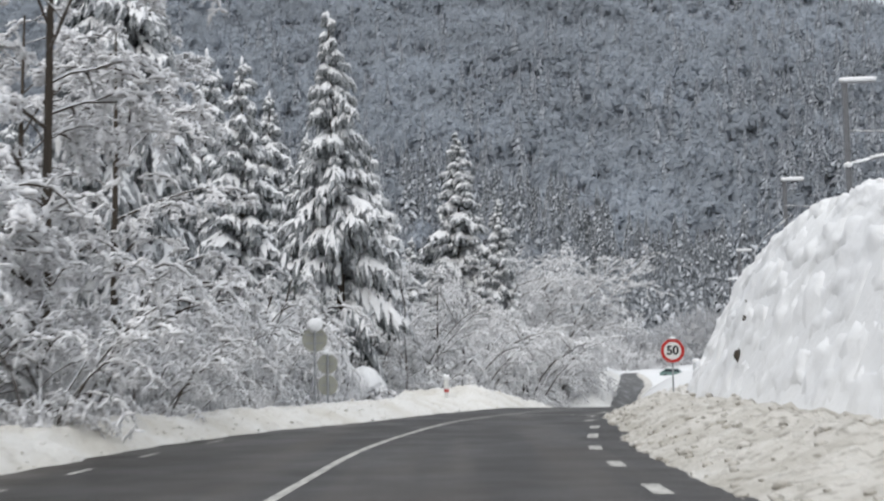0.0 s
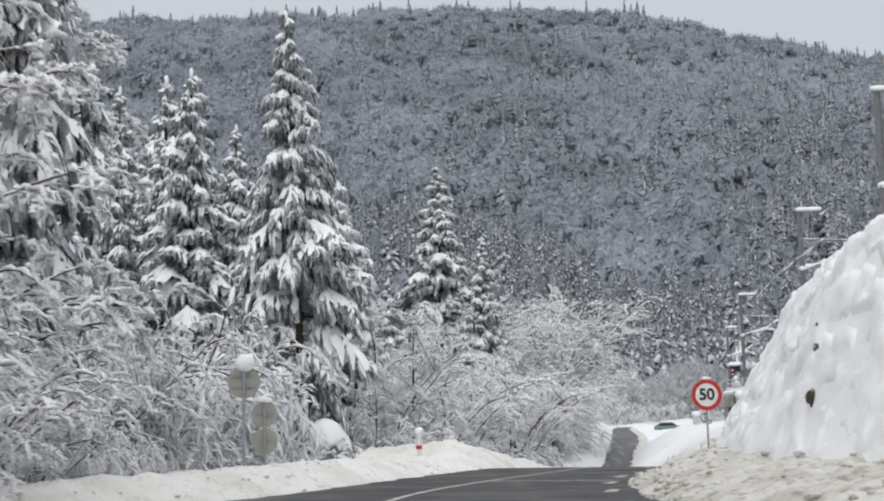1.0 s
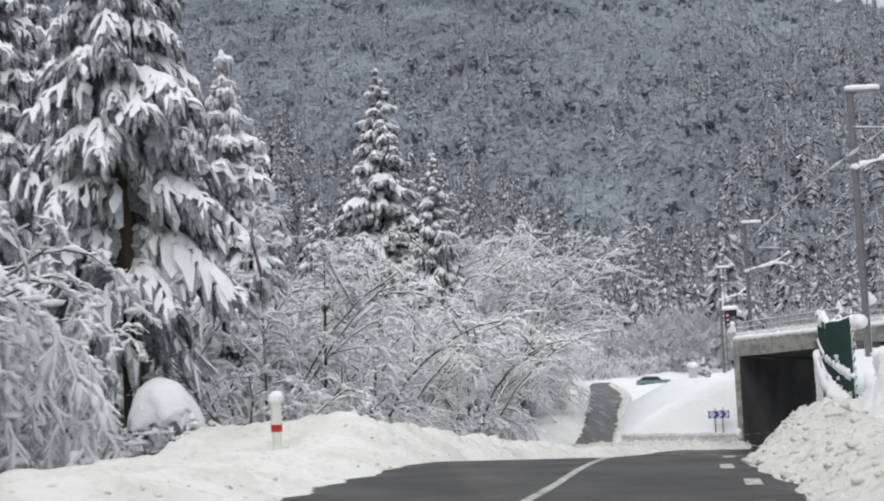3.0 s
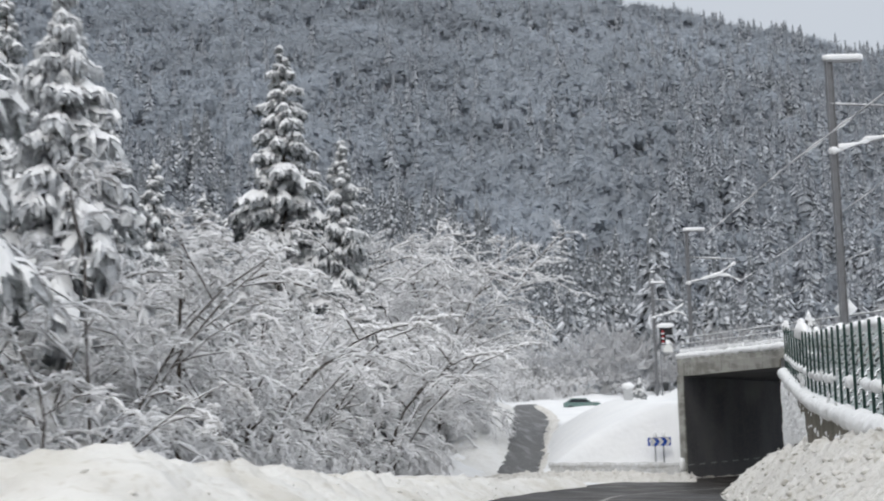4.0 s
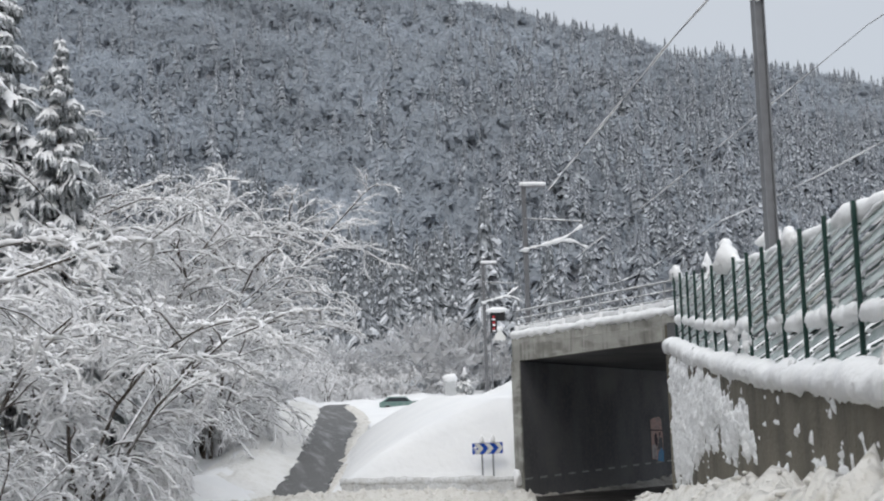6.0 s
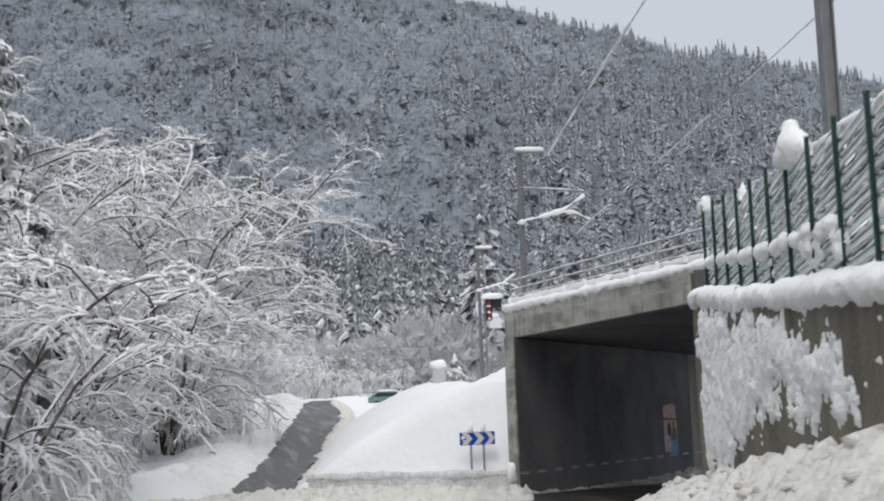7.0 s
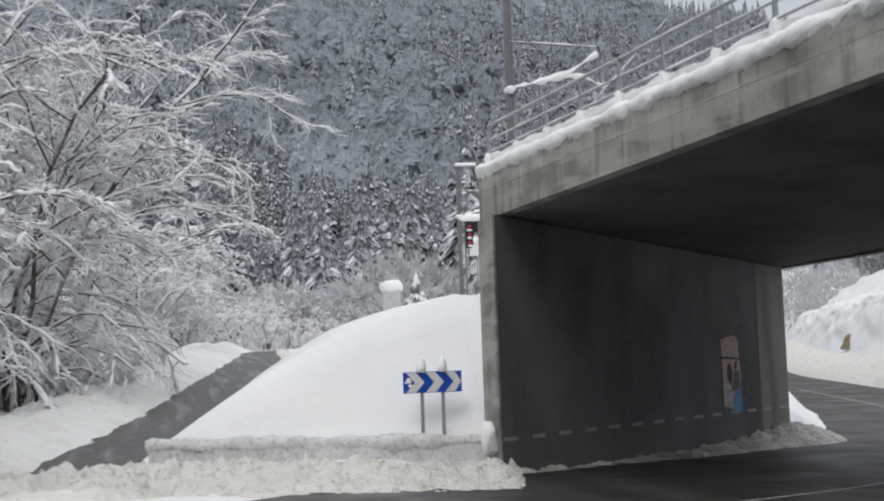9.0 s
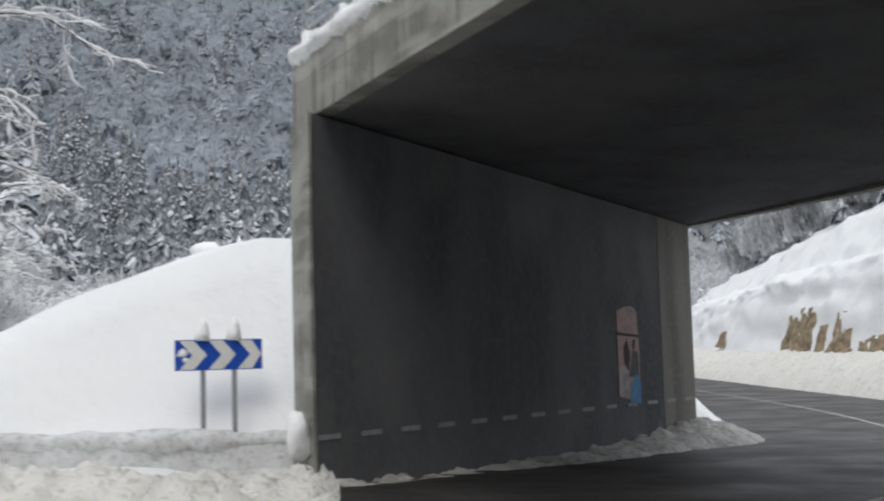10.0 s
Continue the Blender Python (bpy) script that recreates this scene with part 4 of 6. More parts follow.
posts = np.arange(58.0, 96.2, 1.55)
for n, y in enumerate(posts):
    x, z0, z1 = wall_x(y) + 0.2, float(wall_top(y)), fence_top(y)
    soup = Soup()
    m = Matrix.Translation((x, y, z0)) @ Matrix.Rotation(-0.314, 4, "Z")
    soup.box(m @ Matrix.Translation((-0.024, 0, 0)), 0.014, 0.045, z1 - z0 + 0.12)
    soup.box(m, 0.048, 0.014, z1 - z0 + 0.12)
    soup.box(m @ Matrix.Translation((0.024, 0, 0)), 0.014, 0.045, z1 - z0 + 0.12)
    part("post", local(soup, FENCE_AT), GREEN_STEEL, fence)
    ledge = Soup()
    if n + 1 == len(posts):
        break
    y2 = posts[n + 1]
    for i in range(9):
        k = (i + 0.5) / 9
        tilt = float(np.interp(y, [66, 78], [0.07, 0.1]))
        za, zb = z0 + 0.22 + (z1 - z0 - 0.25) * k + tilt, float(wall_top(y2)) + 0.22 + (fence_top(y2) - float(wall_top(y2)) - 0.25) * k - tilt
        soup = Soup()
        near, far = Vector((x + 0.07, y + 0.03, za)), Vector((wall_x(y2) + 0.27, y2 - 0.03, zb))
        broad = 0.34 * (z1 - z0 - 0.25) / 9
        soup.v = [p + Vector((o + h * 0.5, 0, h)) for h in (-broad, broad) for p, o in ((near, 0), (far, 0), (far, 0.03), (near, 0.03))]
        soup.f = [(3, 2, 1, 0), (4, 5, 6, 7), (0, 1, 5, 4), (1, 2, 6, 5), (2, 3, 7, 6), (3, 0, 4, 7)]
        part("slat", local(soup, FENCE_AT), GREEN_SLAT, fence)
        # Thin dark bar in the gap, added for the shadow line under each slat.
        soup, thin = Soup(), 0.07 * (z1 - z0 - 0.25) / 9
        low = Vector((0.015, 0, -0.5 * (z1 - z0 - 0.25) / 9))
        soup.v = [p + low + Vector((o, 0, h)) for h in (-thin, thin) for p, o in ((near, 0), (far, 0), (far, 0.03), (near, 0.03))]
        soup.f = [(3, 2, 1, 0), (4, 5, 6, 7), (0, 1, 5, 4), (1, 2, 6, 5), (2, 3, 7, 6), (3, 0, 4, 7)]
        part("rail_or_shade_bar", local(soup, FENCE_AT), GREEN_STEEL, fence)
        # snow lying on the slat, as high as the gap above lets it
        room = (z1 - z0 - 0.25) / 9
        fill = [max(0.15, min(1.0, 0.5 + 0.7 * noise.noise((y * 0.8 + q * 0.3, i * 1.9, 2.0)) + 0.5 * noise.noise((y * 3 + q * 0.9, i * 1.9, 7.0)))) for q in range(12)]
        ledge.tube([near.lerp(far, q) + Vector((0.0, 0, 0.26 * room + 0.1 * room * f)) for q, f in zip(np.linspace(0.02, 0.98, 12), fill)],
                   [0.17 * room * f for f in fill], 6, 1.0)
        if i == 3 and rng.random() < 0.9:
            soup = Soup()
            c0, c1 = rng.uniform(-0.06, 0.12), rng.uniform(0.8, 1.0)
            pts = [near.lerp(far, q) + Vector((-0.05, 0, 0.06 * (1 - 2 * q) * -1 + rng.uniform(-0.03, 0.03))) for q in np.linspace(c0, c1, 10)]
            soup.tube(pts, [0.105 * (0.65 + 0.6 * rng.random()) * (0.6 if q in (0, 9) else 1) for q in range(10)], 8, 1.2)
            part("snow_clump", local(soup, FENCE_AT), SNOW_LOAD, fence, smooth=True)
    tagged(part("snow_ledge", local(ledge, FENCE_AT), PLASTER_SNOW, fence, "thick ledges of snow caught on the slats", smooth=True), kind="stuff")
# snow caught along the fence's top, thicker where the bank behind reaches it
path = [(wall_x(y) + 0.42, y, fence_top(y) + 0.02 + 0.10 * noise.noise((y * 0.7, 4.0, 0))) for y in np.arange(57.5, 86, 0.1).tolist()]
soup = Soup()
soup.tube([Vector(p) for p in path], [0.05 + 0.20 * max(0.0, 0.45 + 0.9 * noise.noise((p[1] * 0.55, 1.0, 6.0)) + 0.4 * noise.noise((p[1] * 2.1, 2.0, 6.0))) * min(1.0, (86.2 - p[1]) / 8) for p in path], 10, 0.9)
tagged(part("snow_cover", local(soup, FENCE_AT), SNOW_LOAD, fence, "uneven snow heaped along the top of the fence", smooth=True), kind="stuff")
# the largest lumps sitting on the fence's top
for y, r in ((85.6, 0.3), (95.3, 0.2), (79.2, 0.16)):
    soup = Soup()
    for dy, dz, k in ((0, 0.5, 1.0), (0.5, 0.25, 0.7), (-0.45, 0.2, 0.6), (0.1, 1.35, 0.55)):
        soup.lump((wall_x(y) + 0.3, y + dy * r * 2, fence_top(y) + r * dz), r * 0.8 * k, r * 1.2 * k, r * k, 0.4, True, -0.3)
    part("snow_clump", local(soup, FENCE_AT), SNOW_LOAD, fence, smooth=True)

# rough crust of snow over the steep bank beside the road
soup, rows = Soup(), []
ys = np.arange(4, 56, 0.13)
pasts = np.r_[np.linspace(-0.4, 3.4, 42), np.linspace(3.7, 7.0, 12)]
xs = np.array([[float(face_foot(y)) + p for p in pasts] for y in ys])
zs = ground_z(xs, np.repeat(ys[:, None], len(pasts), 1))
for i, y in enumerate(ys):
    row = []
    for j, p in enumerate(pasts):
        n = noise.fractal((xs[i, j] * 1.1, y * 0.42, zs[i, j] * 1.1), 0.45, 2.1, 5) + 0.9 * noise.noise((xs[i, j] * 0.4, y * 0.2, zs[i, j] * 0.4 + 9))
        chunk = max(0.0, noise.noise((xs[i, j] * 2.2, y * 0.8, zs[i, j] * 2.2)) - 0.15)
        pit = max(0.0, -0.22 - noise.noise((xs[i, j] * 2.4 + 7, y * 1.0, zs[i, j] * 2.0)))
        grit = noise.fractal((xs[i, j] * 3.4, y * 2.6, zs[i, j] * 2.6), 0.3, 2.1, 4)
        push = 0.05 + 0.10 * n + 0.2 * chunk - 1.2 * pit + 0.07 * grit
        steep = 0.8 if -0.1 < p < 3.0 else 0.3
        row.append((xs[i, j] - push * steep, y - 0.15 * push * steep, zs[i, j] + push * (1.0 if p > 0.2 else 0.2) - (0.25 if j == 0 else 0)))
    rows.append(row)
soup.sheet(rows)
tagged(part("snow_bank", soup, SNOW, smooth=True), "high steep bank under rough crusted snow", "snow bank", kind="stuff")


# ---- trees ----
def quick_mesh(name, verts, quads, index=None, smooth=False):
    """A mesh from arrays of vertices and four-sided faces; index: the material slot of each face."""
    data = bpy.data.meshes.new(name)
    data.vertices.add(len(verts))
    data.vertices.foreach_set("co", np.asarray(verts, np.float32).ravel())
    per = quads.shape[1]
    data.loops.add(quads.size)
    data.loops.foreach_set("vertex_index", quads.astype(np.int32).ravel())
    data.polygons.add(len(quads))
    data.polygons.foreach_set("loop_start", np.arange(len(quads), dtype=np.int32) * per)
    if index is not None:
        data.polygons.foreach_set("material_index", index.astype(np.int32))
    data.polygons.foreach_set("use_smooth", np.full(len(quads), smooth))
    data.update(calc_edges=True)
    data.validate()
    return data


def paddles(rng, base, yaw, length, rise, droop, wide, nu, nv, thick, cover, hang, narrow=0.8):
    """Many drooping boughs at once. Each is a bent, ragged-edged paddle of needles with hanging rims and a mat of snow on its back.
    Returns needle vertices and faces, snow vertices and faces, and the points of each spine."""
    count = len(yaw)
    u, v = np.linspace(0, 1, nu), np.linspace(-1, 1, nv)
    out = np.stack([np.cos(yaw), np.sin(yaw), 0 * yaw], 1)
    side = np.stack([-out[:, 1], out[:, 0], 0 * yaw], 1)
    along = u - 0.22 * np.clip(droop, 0, 1.3)[:, None] * u ** 2
    drop = rise[:, None] * u - droop[:, None] * u ** 1.9 + 0.03 * rng.normal(size=(count, nu))
    spine = base[:, None] + length[:, None, None] * (out[:, None] * along[..., None] + np.array([0, 0, 1.0]) * drop[..., None])
    half = (length * wide)[:, None] * ((4 * np.clip(u * 0.92 + 0.05, 0, 1) * (1 - np.clip(u * 0.92 + 0.05, 0, 1))) ** 0.7)
    rag = 1 + 0.45 * rng.normal(size=(count, nu, 2)).clip(-1.7, 1.7)
    w = half[..., None] * np.where(v < 0, rag[..., :1], rag[..., 1:])
    av = np.abs(v)
    place = spine[:, :, None] + side[:, None, None] * (w * v)[..., None] + out[:, None, None] * (w * av * 0.45)[..., None]
    place[..., 2] -= w * (0.75 * av ** 1.4)
    lumpy = 0.55 + 0.9 * rng.random((count, nu, nv))
    snow = spine[:, :, None] + (place - spine[:, :, None]) * (narrow + 0.3 * rng.random((count, nu, nv)))[..., None]
    snow[..., 2] += (thick * (0.35 + 0.12 * length))[:, None, None] * lumpy * (1 - 0.75 * av ** 2) * np.sin(np.pi * np.clip(u * 0.88 + 0.1, 0, 1))[:, None] + 0.02
    under = place.copy()
    under[..., 2] -= 0.03 + (hang * (0.25 + 0.2 * length))[:, None, None] * (av ** 2) * (0.2 + 1.3 * rng.random((count, nu, nv)) ** 2)
    ids = np.arange(count * nu * nv).reshape(count, nu, nv)
    faces = np.stack([ids[:, :-1, :-1], ids[:, 1:, :-1], ids[:, 1:, 1:], ids[:, :-1, 1:]], -1)
    mid = 1 - np.abs((v[:-1] + v[1:]) / 2)
    keep = rng.random(faces.shape[:3]) < np.clip(cover[:, None, None] * (0.55 + 0.6 * mid), 0, 1)
    return under.reshape(-1, 3), faces.reshape(-1, 4), snow.reshape(-1, 3), faces[keep], spine


def inner_cone(rng, skirts, radius, sides=7):
    """The ragged inner boughs of a spruce one metre high: stacked skirts with pointed hems. Returns vertices and faces."""
    foot = np.linspace(0.05, 0.84, skirts)
    low = np.repeat(foot, sides) + rng.uniform(-0.03, 0.03, skirts * sides)
    turn = np.tile(np.arange(sides) * 6.2832 / sides, skirts) + np.repeat(rng.uniform(0, 6, skirts), sides)
    wide = (radius * (1 - low) + 0.008) * rng.uniform(0.65, 1.3, len(low))
    rim = np.stack([wide * np.cos(turn), wide * np.sin(turn), low], 1)
    tips = np.stack([np.zeros(skirts), np.zeros(skirts), foot + 0.17], 1)
    after = np.r_[1:sides, 0]
    mid = (rim + rim.reshape(skirts, sides, 3)[:, after].reshape(-1, 3)) / 2 * np.array([0.75, 0.75, 1]) + np.array([0, 0, 0.02])
    ids = np.arange(skirts * sides).reshape(skirts, sides)
    tip = np.repeat(np.arange(skirts)[:, None], sides, 1) + skirts * sides
    return np.vstack([rim, tips, mid]), np.stack([ids, ids + skirts * sides + skirts, ids[:, after], tip], -1).reshape(-1, 4)


def spruce_form(height, radius, seed, fine, bare, gap, droop, full, window, snowy, skirt):
    """Needles and snow of one spruce. fine: 0 far, 1 middle, 2 near. skirt: how steeply the lowest boughs hang."""
    rng = np.random.default_rng(seed)
    rows, z = [], height * bare
    while z < height * 0.985:
        k = z / height
        reach = radius * min(1.0, (1 - k) / full) ** 0.85 * (0.75 + 0.25 * min(1, (k - bare) / 0.12 + 0.2)) + 0.10 + 0.010 * height * (1 - k)
        count = max(4, int((6, 7, 8)[fine] * (0.6 + 0.4 * (1 - k))))
        start = rng.uniform(0, 6.28)
        for n in range(count):
            yaw = start + 6.283 * n / count + rng.uniform(-0.35, 0.35)
            if window is not None and k < 0.42 and math.cos(yaw - window) > 0.86:
                continue
            rows.append((z + rng.uniform(-0.75, 0.75) * gap, yaw, reach * rng.uniform(0.5, 1.28), k))
        z += gap * (0.75 + 0.55 * (1 - k)) * rng.uniform(0.85, 1.15)
    z0, yaw, length, k = np.array(rows).T
    base = np.stack([0 * z0, 0 * z0, z0], 1)
    low = np.clip((0.55 - k) / 0.45, 0, 1)
    fall = droop * (0.50 + 0.45 * low * skirt) * rng.uniform(0.75, 1.2, len(k))
    cover = snowy * (1 - 0.6 * np.clip((0.40 - k) / 0.25, 0, 1) * (fine == 2)) * rng.uniform(1.0, 1.8, len(k))
    nu, nv = ((5, 3), (7, 3), (9, 5))[fine]
    wide = np.full(len(k), (0.2, 0.13, 0.07)[fine])
    sheets = [paddles(rng, base, yaw, length, 0.22 + 0.1 * k, fall, wide, nu, nv, np.full(len(k), (0.28, 0.34, 0.30)[fine]), cover, np.full(len(k), (0.5, 0.6, 0.7)[fine]), (0.45, 0.8, 0.85)[fine])]
    if fine:
        spine = sheets[0][4]
        for t in ((0.2, 0.34, 0.48, 0.62, 0.76, 0.92) if fine == 1 else (0.16, 0.26, 0.36, 0.46, 0.56, 0.66, 0.76, 0.86, 0.95)):
            for sgn in (-1, 1):
                tt = np.clip(t + rng.uniform(-0.07, 0.07, len(k)), 0, 0.98) * (nu - 1)
                j, f = tt.astype(int), (tt % 1)[:, None]
                at = spine[np.arange(len(k)), j] * (1 - f) + spine[np.arange(len(k)), j + 1] * f
                reach = length * ((0.44 - 0.26 * t) if fine == 1 else (0.36 - 0.2 * t)) * rng.uniform(0.5, 1.3, len(k)) + 0.10
                sheets.append(paddles(rng, at, yaw + sgn * rng.uniform(0.6, 1.05, len(k)), reach, np.full(len(k), 0.1), fall * rng.uniform(0.8, 1.4, len(k)) + 0.25,
                                      np.full(len(k), 0.15), (4, 5)[fine - 1], 3, np.full(len(k), 0.24), np.clip(cover, 0, 1.15) * (0.8, 0.72)[fine - 1], np.full(len(k), 1.1), 0.85))
    needles, snow, nf, sf, a0, b0 = [], [], [], [], 0, 0
    for under, faces, top, kept, _ in sheets:
        needles.append(under), nf.append(faces + a0), snow.append(top), sf.append(kept + b0)
        a0, b0 = a0 + len(under), b0 + len(top)
    return np.vstack(needles), np.vstack(nf), np.vstack(snow), np.vstack(sf)


def spruce(name_at, height, radius, seed, label, fine=1, bare=0.05, group="", gap=0.62, droop=0.85, full=0.85, leaf=None, window=None, snowy=0.95, skirt=1.0):
    tree = thing("spruce_tree", name_at, label, "tree", group)
    needles, nf, snow, sf = spruce_form(height, radius, seed, fine, bare, gap, droop, full, window, snowy, skirt)
    if fine == 0:
        inner, cone = inner_cone(np.random.default_rng(seed + 5), 14, 0.78 * radius / height, 11)
        nf = np.vstack([nf, cone + len(needles)])
        needles = np.vstack([needles, inner * height])
    trunk, top = Soup(), Soup()
    trunk.tube([(0, 0, -0.6), (0, 0, height * 0.3), (0, 0, height * 0.7), (0, 0, height * 0.98)],
               [height * 0.014 + 0.06, height * 0.011 + 0.04, height * 0.006 + 0.02, 0.02], 7)
    top.lump((0, 0, height * 0.975), 0.13, 0.13, 0.4, 0.2)
    part("trunk", trunk, BARK, tree)
    part("tip", top, SNOW_LOAD, tree, "snow-capped leader", smooth=True)
    tagged(part("crown", quick_mesh("crown", needles, nf), leaf or NEEDLES, tree, "dark drooping spruce boughs"), kind="stuff")
    tagged(part("snow_load", quick_mesh("snow_load", snow, sf, None, True), SNOW_LOAD if fine else MID_SNOW, tree, "thick snow lying on the boughs"), kind="stuff")
    return tree


def limb(heavy, fine, base, heading, length, radius, depth, rng, droop, twigs):
    """A bending limb with its side limbs: bark on the thick ones, snow-covered twigs and clumps of snow at the ends."""
    steps = (1, 3, 5, 5)[depth]
    pts, radii, p, h = [base], [radius], base.copy(), heading.normalized()
    for k in range(steps):
        bend = (0.5, 0.42, 0.26, 0.2)[depth]
        h = (h + Vector((rng.uniform(-bend, bend), rng.uniform(-bend, bend), rng.uniform(-bend, bend) * 0.7 - droop * (k + 0.6) / steps * (0.5, 0.75, 1.0, 0.45)[depth]))).normalized()
        p = p + h * (length / steps)
        pts.append(p.copy())
        radii.append(radius * (1 - 0.6 * (k + 1) / steps) + 0.008)
    (heavy if depth > 1 else fine).tube(pts, radii, 5 if depth > 1 else 3, 1.0, False)
    if depth == 0:
        return
    for _ in range((0, 1, 6, 4)[depth]):
        if depth > 1 or rng.random() < 0.4:
            r = rng.uniform(0.045, 0.085) if depth == 1 else rng.uniform(0.06, 0.13)
            k = rng.randrange(max(1, steps - 2), steps + 1)
            at = pts[k] + Vector((rng.uniform(-1, 1), rng.uniform(-1, 1), 0)) * r * 1.2
            fine.lump(at, r * 1.9, r * 1.1, r * 0.65, 0.4, False, rng.uniform(0, 6.28))
    if depth < 3:
        for k in range(1, steps) if depth == 2 else (1, 2):
            if rng.random() < (0.75 if depth == 2 else 0.7):
                r = rng.uniform(0.035, 0.085) + radius * 0.6
                q = pts[k].lerp(pts[k + 1], 0.9)
                fine.tube([pts[k] + Vector((0, 0, r * 0.5)), pts[k].lerp(q, 0.5) + Vector((0, 0, r * 0.8)), q + Vector((0, 0, r * 0.2))], [r * 0.5, r, r * 0.4], 5, 0.8, False)
    count = twigs[depth]
    for n in range(count):
        t = 0.22 + 0.78 * (n + rng.random()) / count
        k = min(int(t * steps), steps - 1)
        at = pts[k].lerp(pts[k + 1], t * steps - k)
        along = (pts[k + 1] - pts[k]).normalized()
        yaw = rng.uniform(0, 6.283)
        off = Vector((math.cos(yaw), math.sin(yaw), rng.uniform(-0.2, 0.5)))
        child = (along * 0.75 + off * 0.8).normalized()
        limb(heavy, fine, at, child, length * rng.uniform(0.38, 0.62) * (1.1 - 0.35 * t) * (1, 0.72, 0.66, 1)[depth], max(radius * 0.42, rng.uniform(0.03, 0.045) if depth == 2 else rng.uniform(0.018, 0.032)), depth - 1, rng, droop * 1.15, twigs)


def broadleaf(name, at, height, stems, lean, seed, label, droop=0.5, twigs=(0, 8, 7, 6), radius=0.12, group="", single=False):
    """A bare deciduous tree or tall shrub, every twig carrying snow."""
    rng = random.Random(seed)
    tree = thing(name, at, label, "tree", group)
    crown, heavy, trunk = Soup(), Soup(), Soup()
    if single:
        trunk.tube([(0, 0, -0.5), (0.05, 0.05, height * 0.35), (0.12, 0, height * 0.72), (0.2, 0, height)], [radius, radius * 0.75, radius * 0.45, 0.03], 8)
        for n in range(stems):
            t = 0.18 + 0.8 * (n + rng.random()) / stems
            yaw = rng.uniform(0, 6.283)
            limb(heavy, crown, Vector((0.1 * t, 0, height * t)), Vector((math.cos(yaw), math.sin(yaw), rng.uniform(0.35, 0.9))), height * (0.40 - 0.24 * t) * rng.uniform(0.8, 1.2), radius * 0.42 * (1.15 - t), 3, rng, droop, twigs)
    else:
        for n in range(stems):
            yaw = 6.283 * n / stems + rng.uniform(-0.4, 0.4)
            off = Vector((math.cos(yaw), math.sin(yaw), 0))
            foot = off * (0.25 + 0.05 * height * rng.random())
            trunk.tube([foot - Vector((0, 0, 0.6)), off * (0.25 + lean * height * 0.1) + Vector((0, 0, height * 0.12))], [radius, radius * 0.85], 6)
            limb(heavy, crown, off * (0.25 + lean * height * 0.09) + Vector((0, 0, height * 0.11)), off * lean + Vector((0, 0, 1)), height * rng.uniform(0.78, 0.98), radius * 0.8, 3, rng, droop * 0.55, twigs)
            for _ in range(3):
                a = yaw + rng.uniform(-1, 1)
                limb(heavy, crown, off * 0.3 + Vector((0, 0, height * rng.uniform(0.05, 0.25))), Vector((math.cos(a), math.sin(a), 0.7)), height * rng.uniform(0.3, 0.5), radius * 0.4, 2, rng, droop * 1.3, (0, 11, 7, 7))
    part("trunk", trunk, BARK, tree)
    tagged(part("branchwork", heavy, LIMB_BARK, tree, "dark bare branches with snow along their tops"), kind="stuff")
    tagged(part("crown", crown, TWIG, tree, "fine bare twigs thickly coated with snow", smooth=True), kind="stuff")
    return tree


def stand(x, y, z=None):
    return (x, y, gz_at(x, y) if z is None else z)


def placed(x, y, scale, turn, z=None):
    return Matrix.Translation(stand(x, y, z)) @ Matrix.Rotation(turn, 4, "Z") @ Matrix.Diagonal((scale, scale, scale, 1))


s_a = spruce(Matrix.Translation(stand(-5.53, 69.5)) @ Matrix.Rotation(-0.036, 4, "Y"), 21.4 - gz_at(-5.53, 69.5), 3.3, 11, "tall dark spruce with heavy snow on drooping boughs", fine=2, bare=0.2, droop=1.15, full=0.62, window=-1.4, gap=0.62)
s_b = spruce(stand(-12.9, 78.7), 21.2 - gz_at(-12.9, 78.7), 4.1, 12, "tall spruce loaded with fresh snow", group="valley spruces", full=0.78, droop=1.0)
spruce(stand(1.6, 126.1), 24.7 - gz_at(1.6, 126.1), 6.0, 13, "slender tall spruce above snowy shrubs, loaded with snow", group="valley spruces")
s_d = spruce(stand(5.5, 121.3), 16.6 - gz_at(5.5, 121.3), 3.8, 14, "narrow young spruce plastered with snow", group="valley spruces", gap=0.5)
for x, y, s, turn in ((-17.5, 80, 0.86, 1), (-10.5, 95, 0.95, 2), (-20, 70, 0.95, 3), (-15, 52, 0.85, 4), (-6.5, 106, 0.8, 2.5), (-24, 90, 1.05, 1.5), (-3, 118, 0.72, 3.3), (-11.5, 122, 0.85, 4.4), (-27, 100, 1.2, 0.4), (-22, 113, 1.25, 2.2), (-31, 114, 1.2, 5.0), (-17.5, 104, 1.05, 3.7), (-36, 102, 1.15, 1.1), (-16, 128, 1.1, 0.8), (-25, 132, 1.25, 4.1), (-9, 140, 0.95, 5.6), (-23, 119, 1.5, 0.7), (-29, 126, 1.55, 2.1), (-35, 121, 1.5, 3.9), (-41, 131, 1.6, 5.2), (-19, 134, 1.45, 1.9), (-26, 141, 1.6, 4.6)):
    copy_thing(s_b, placed(x, y, s, turn))
copy_thing(s_a, placed(-12.1, 45, 1.0, 2.9))

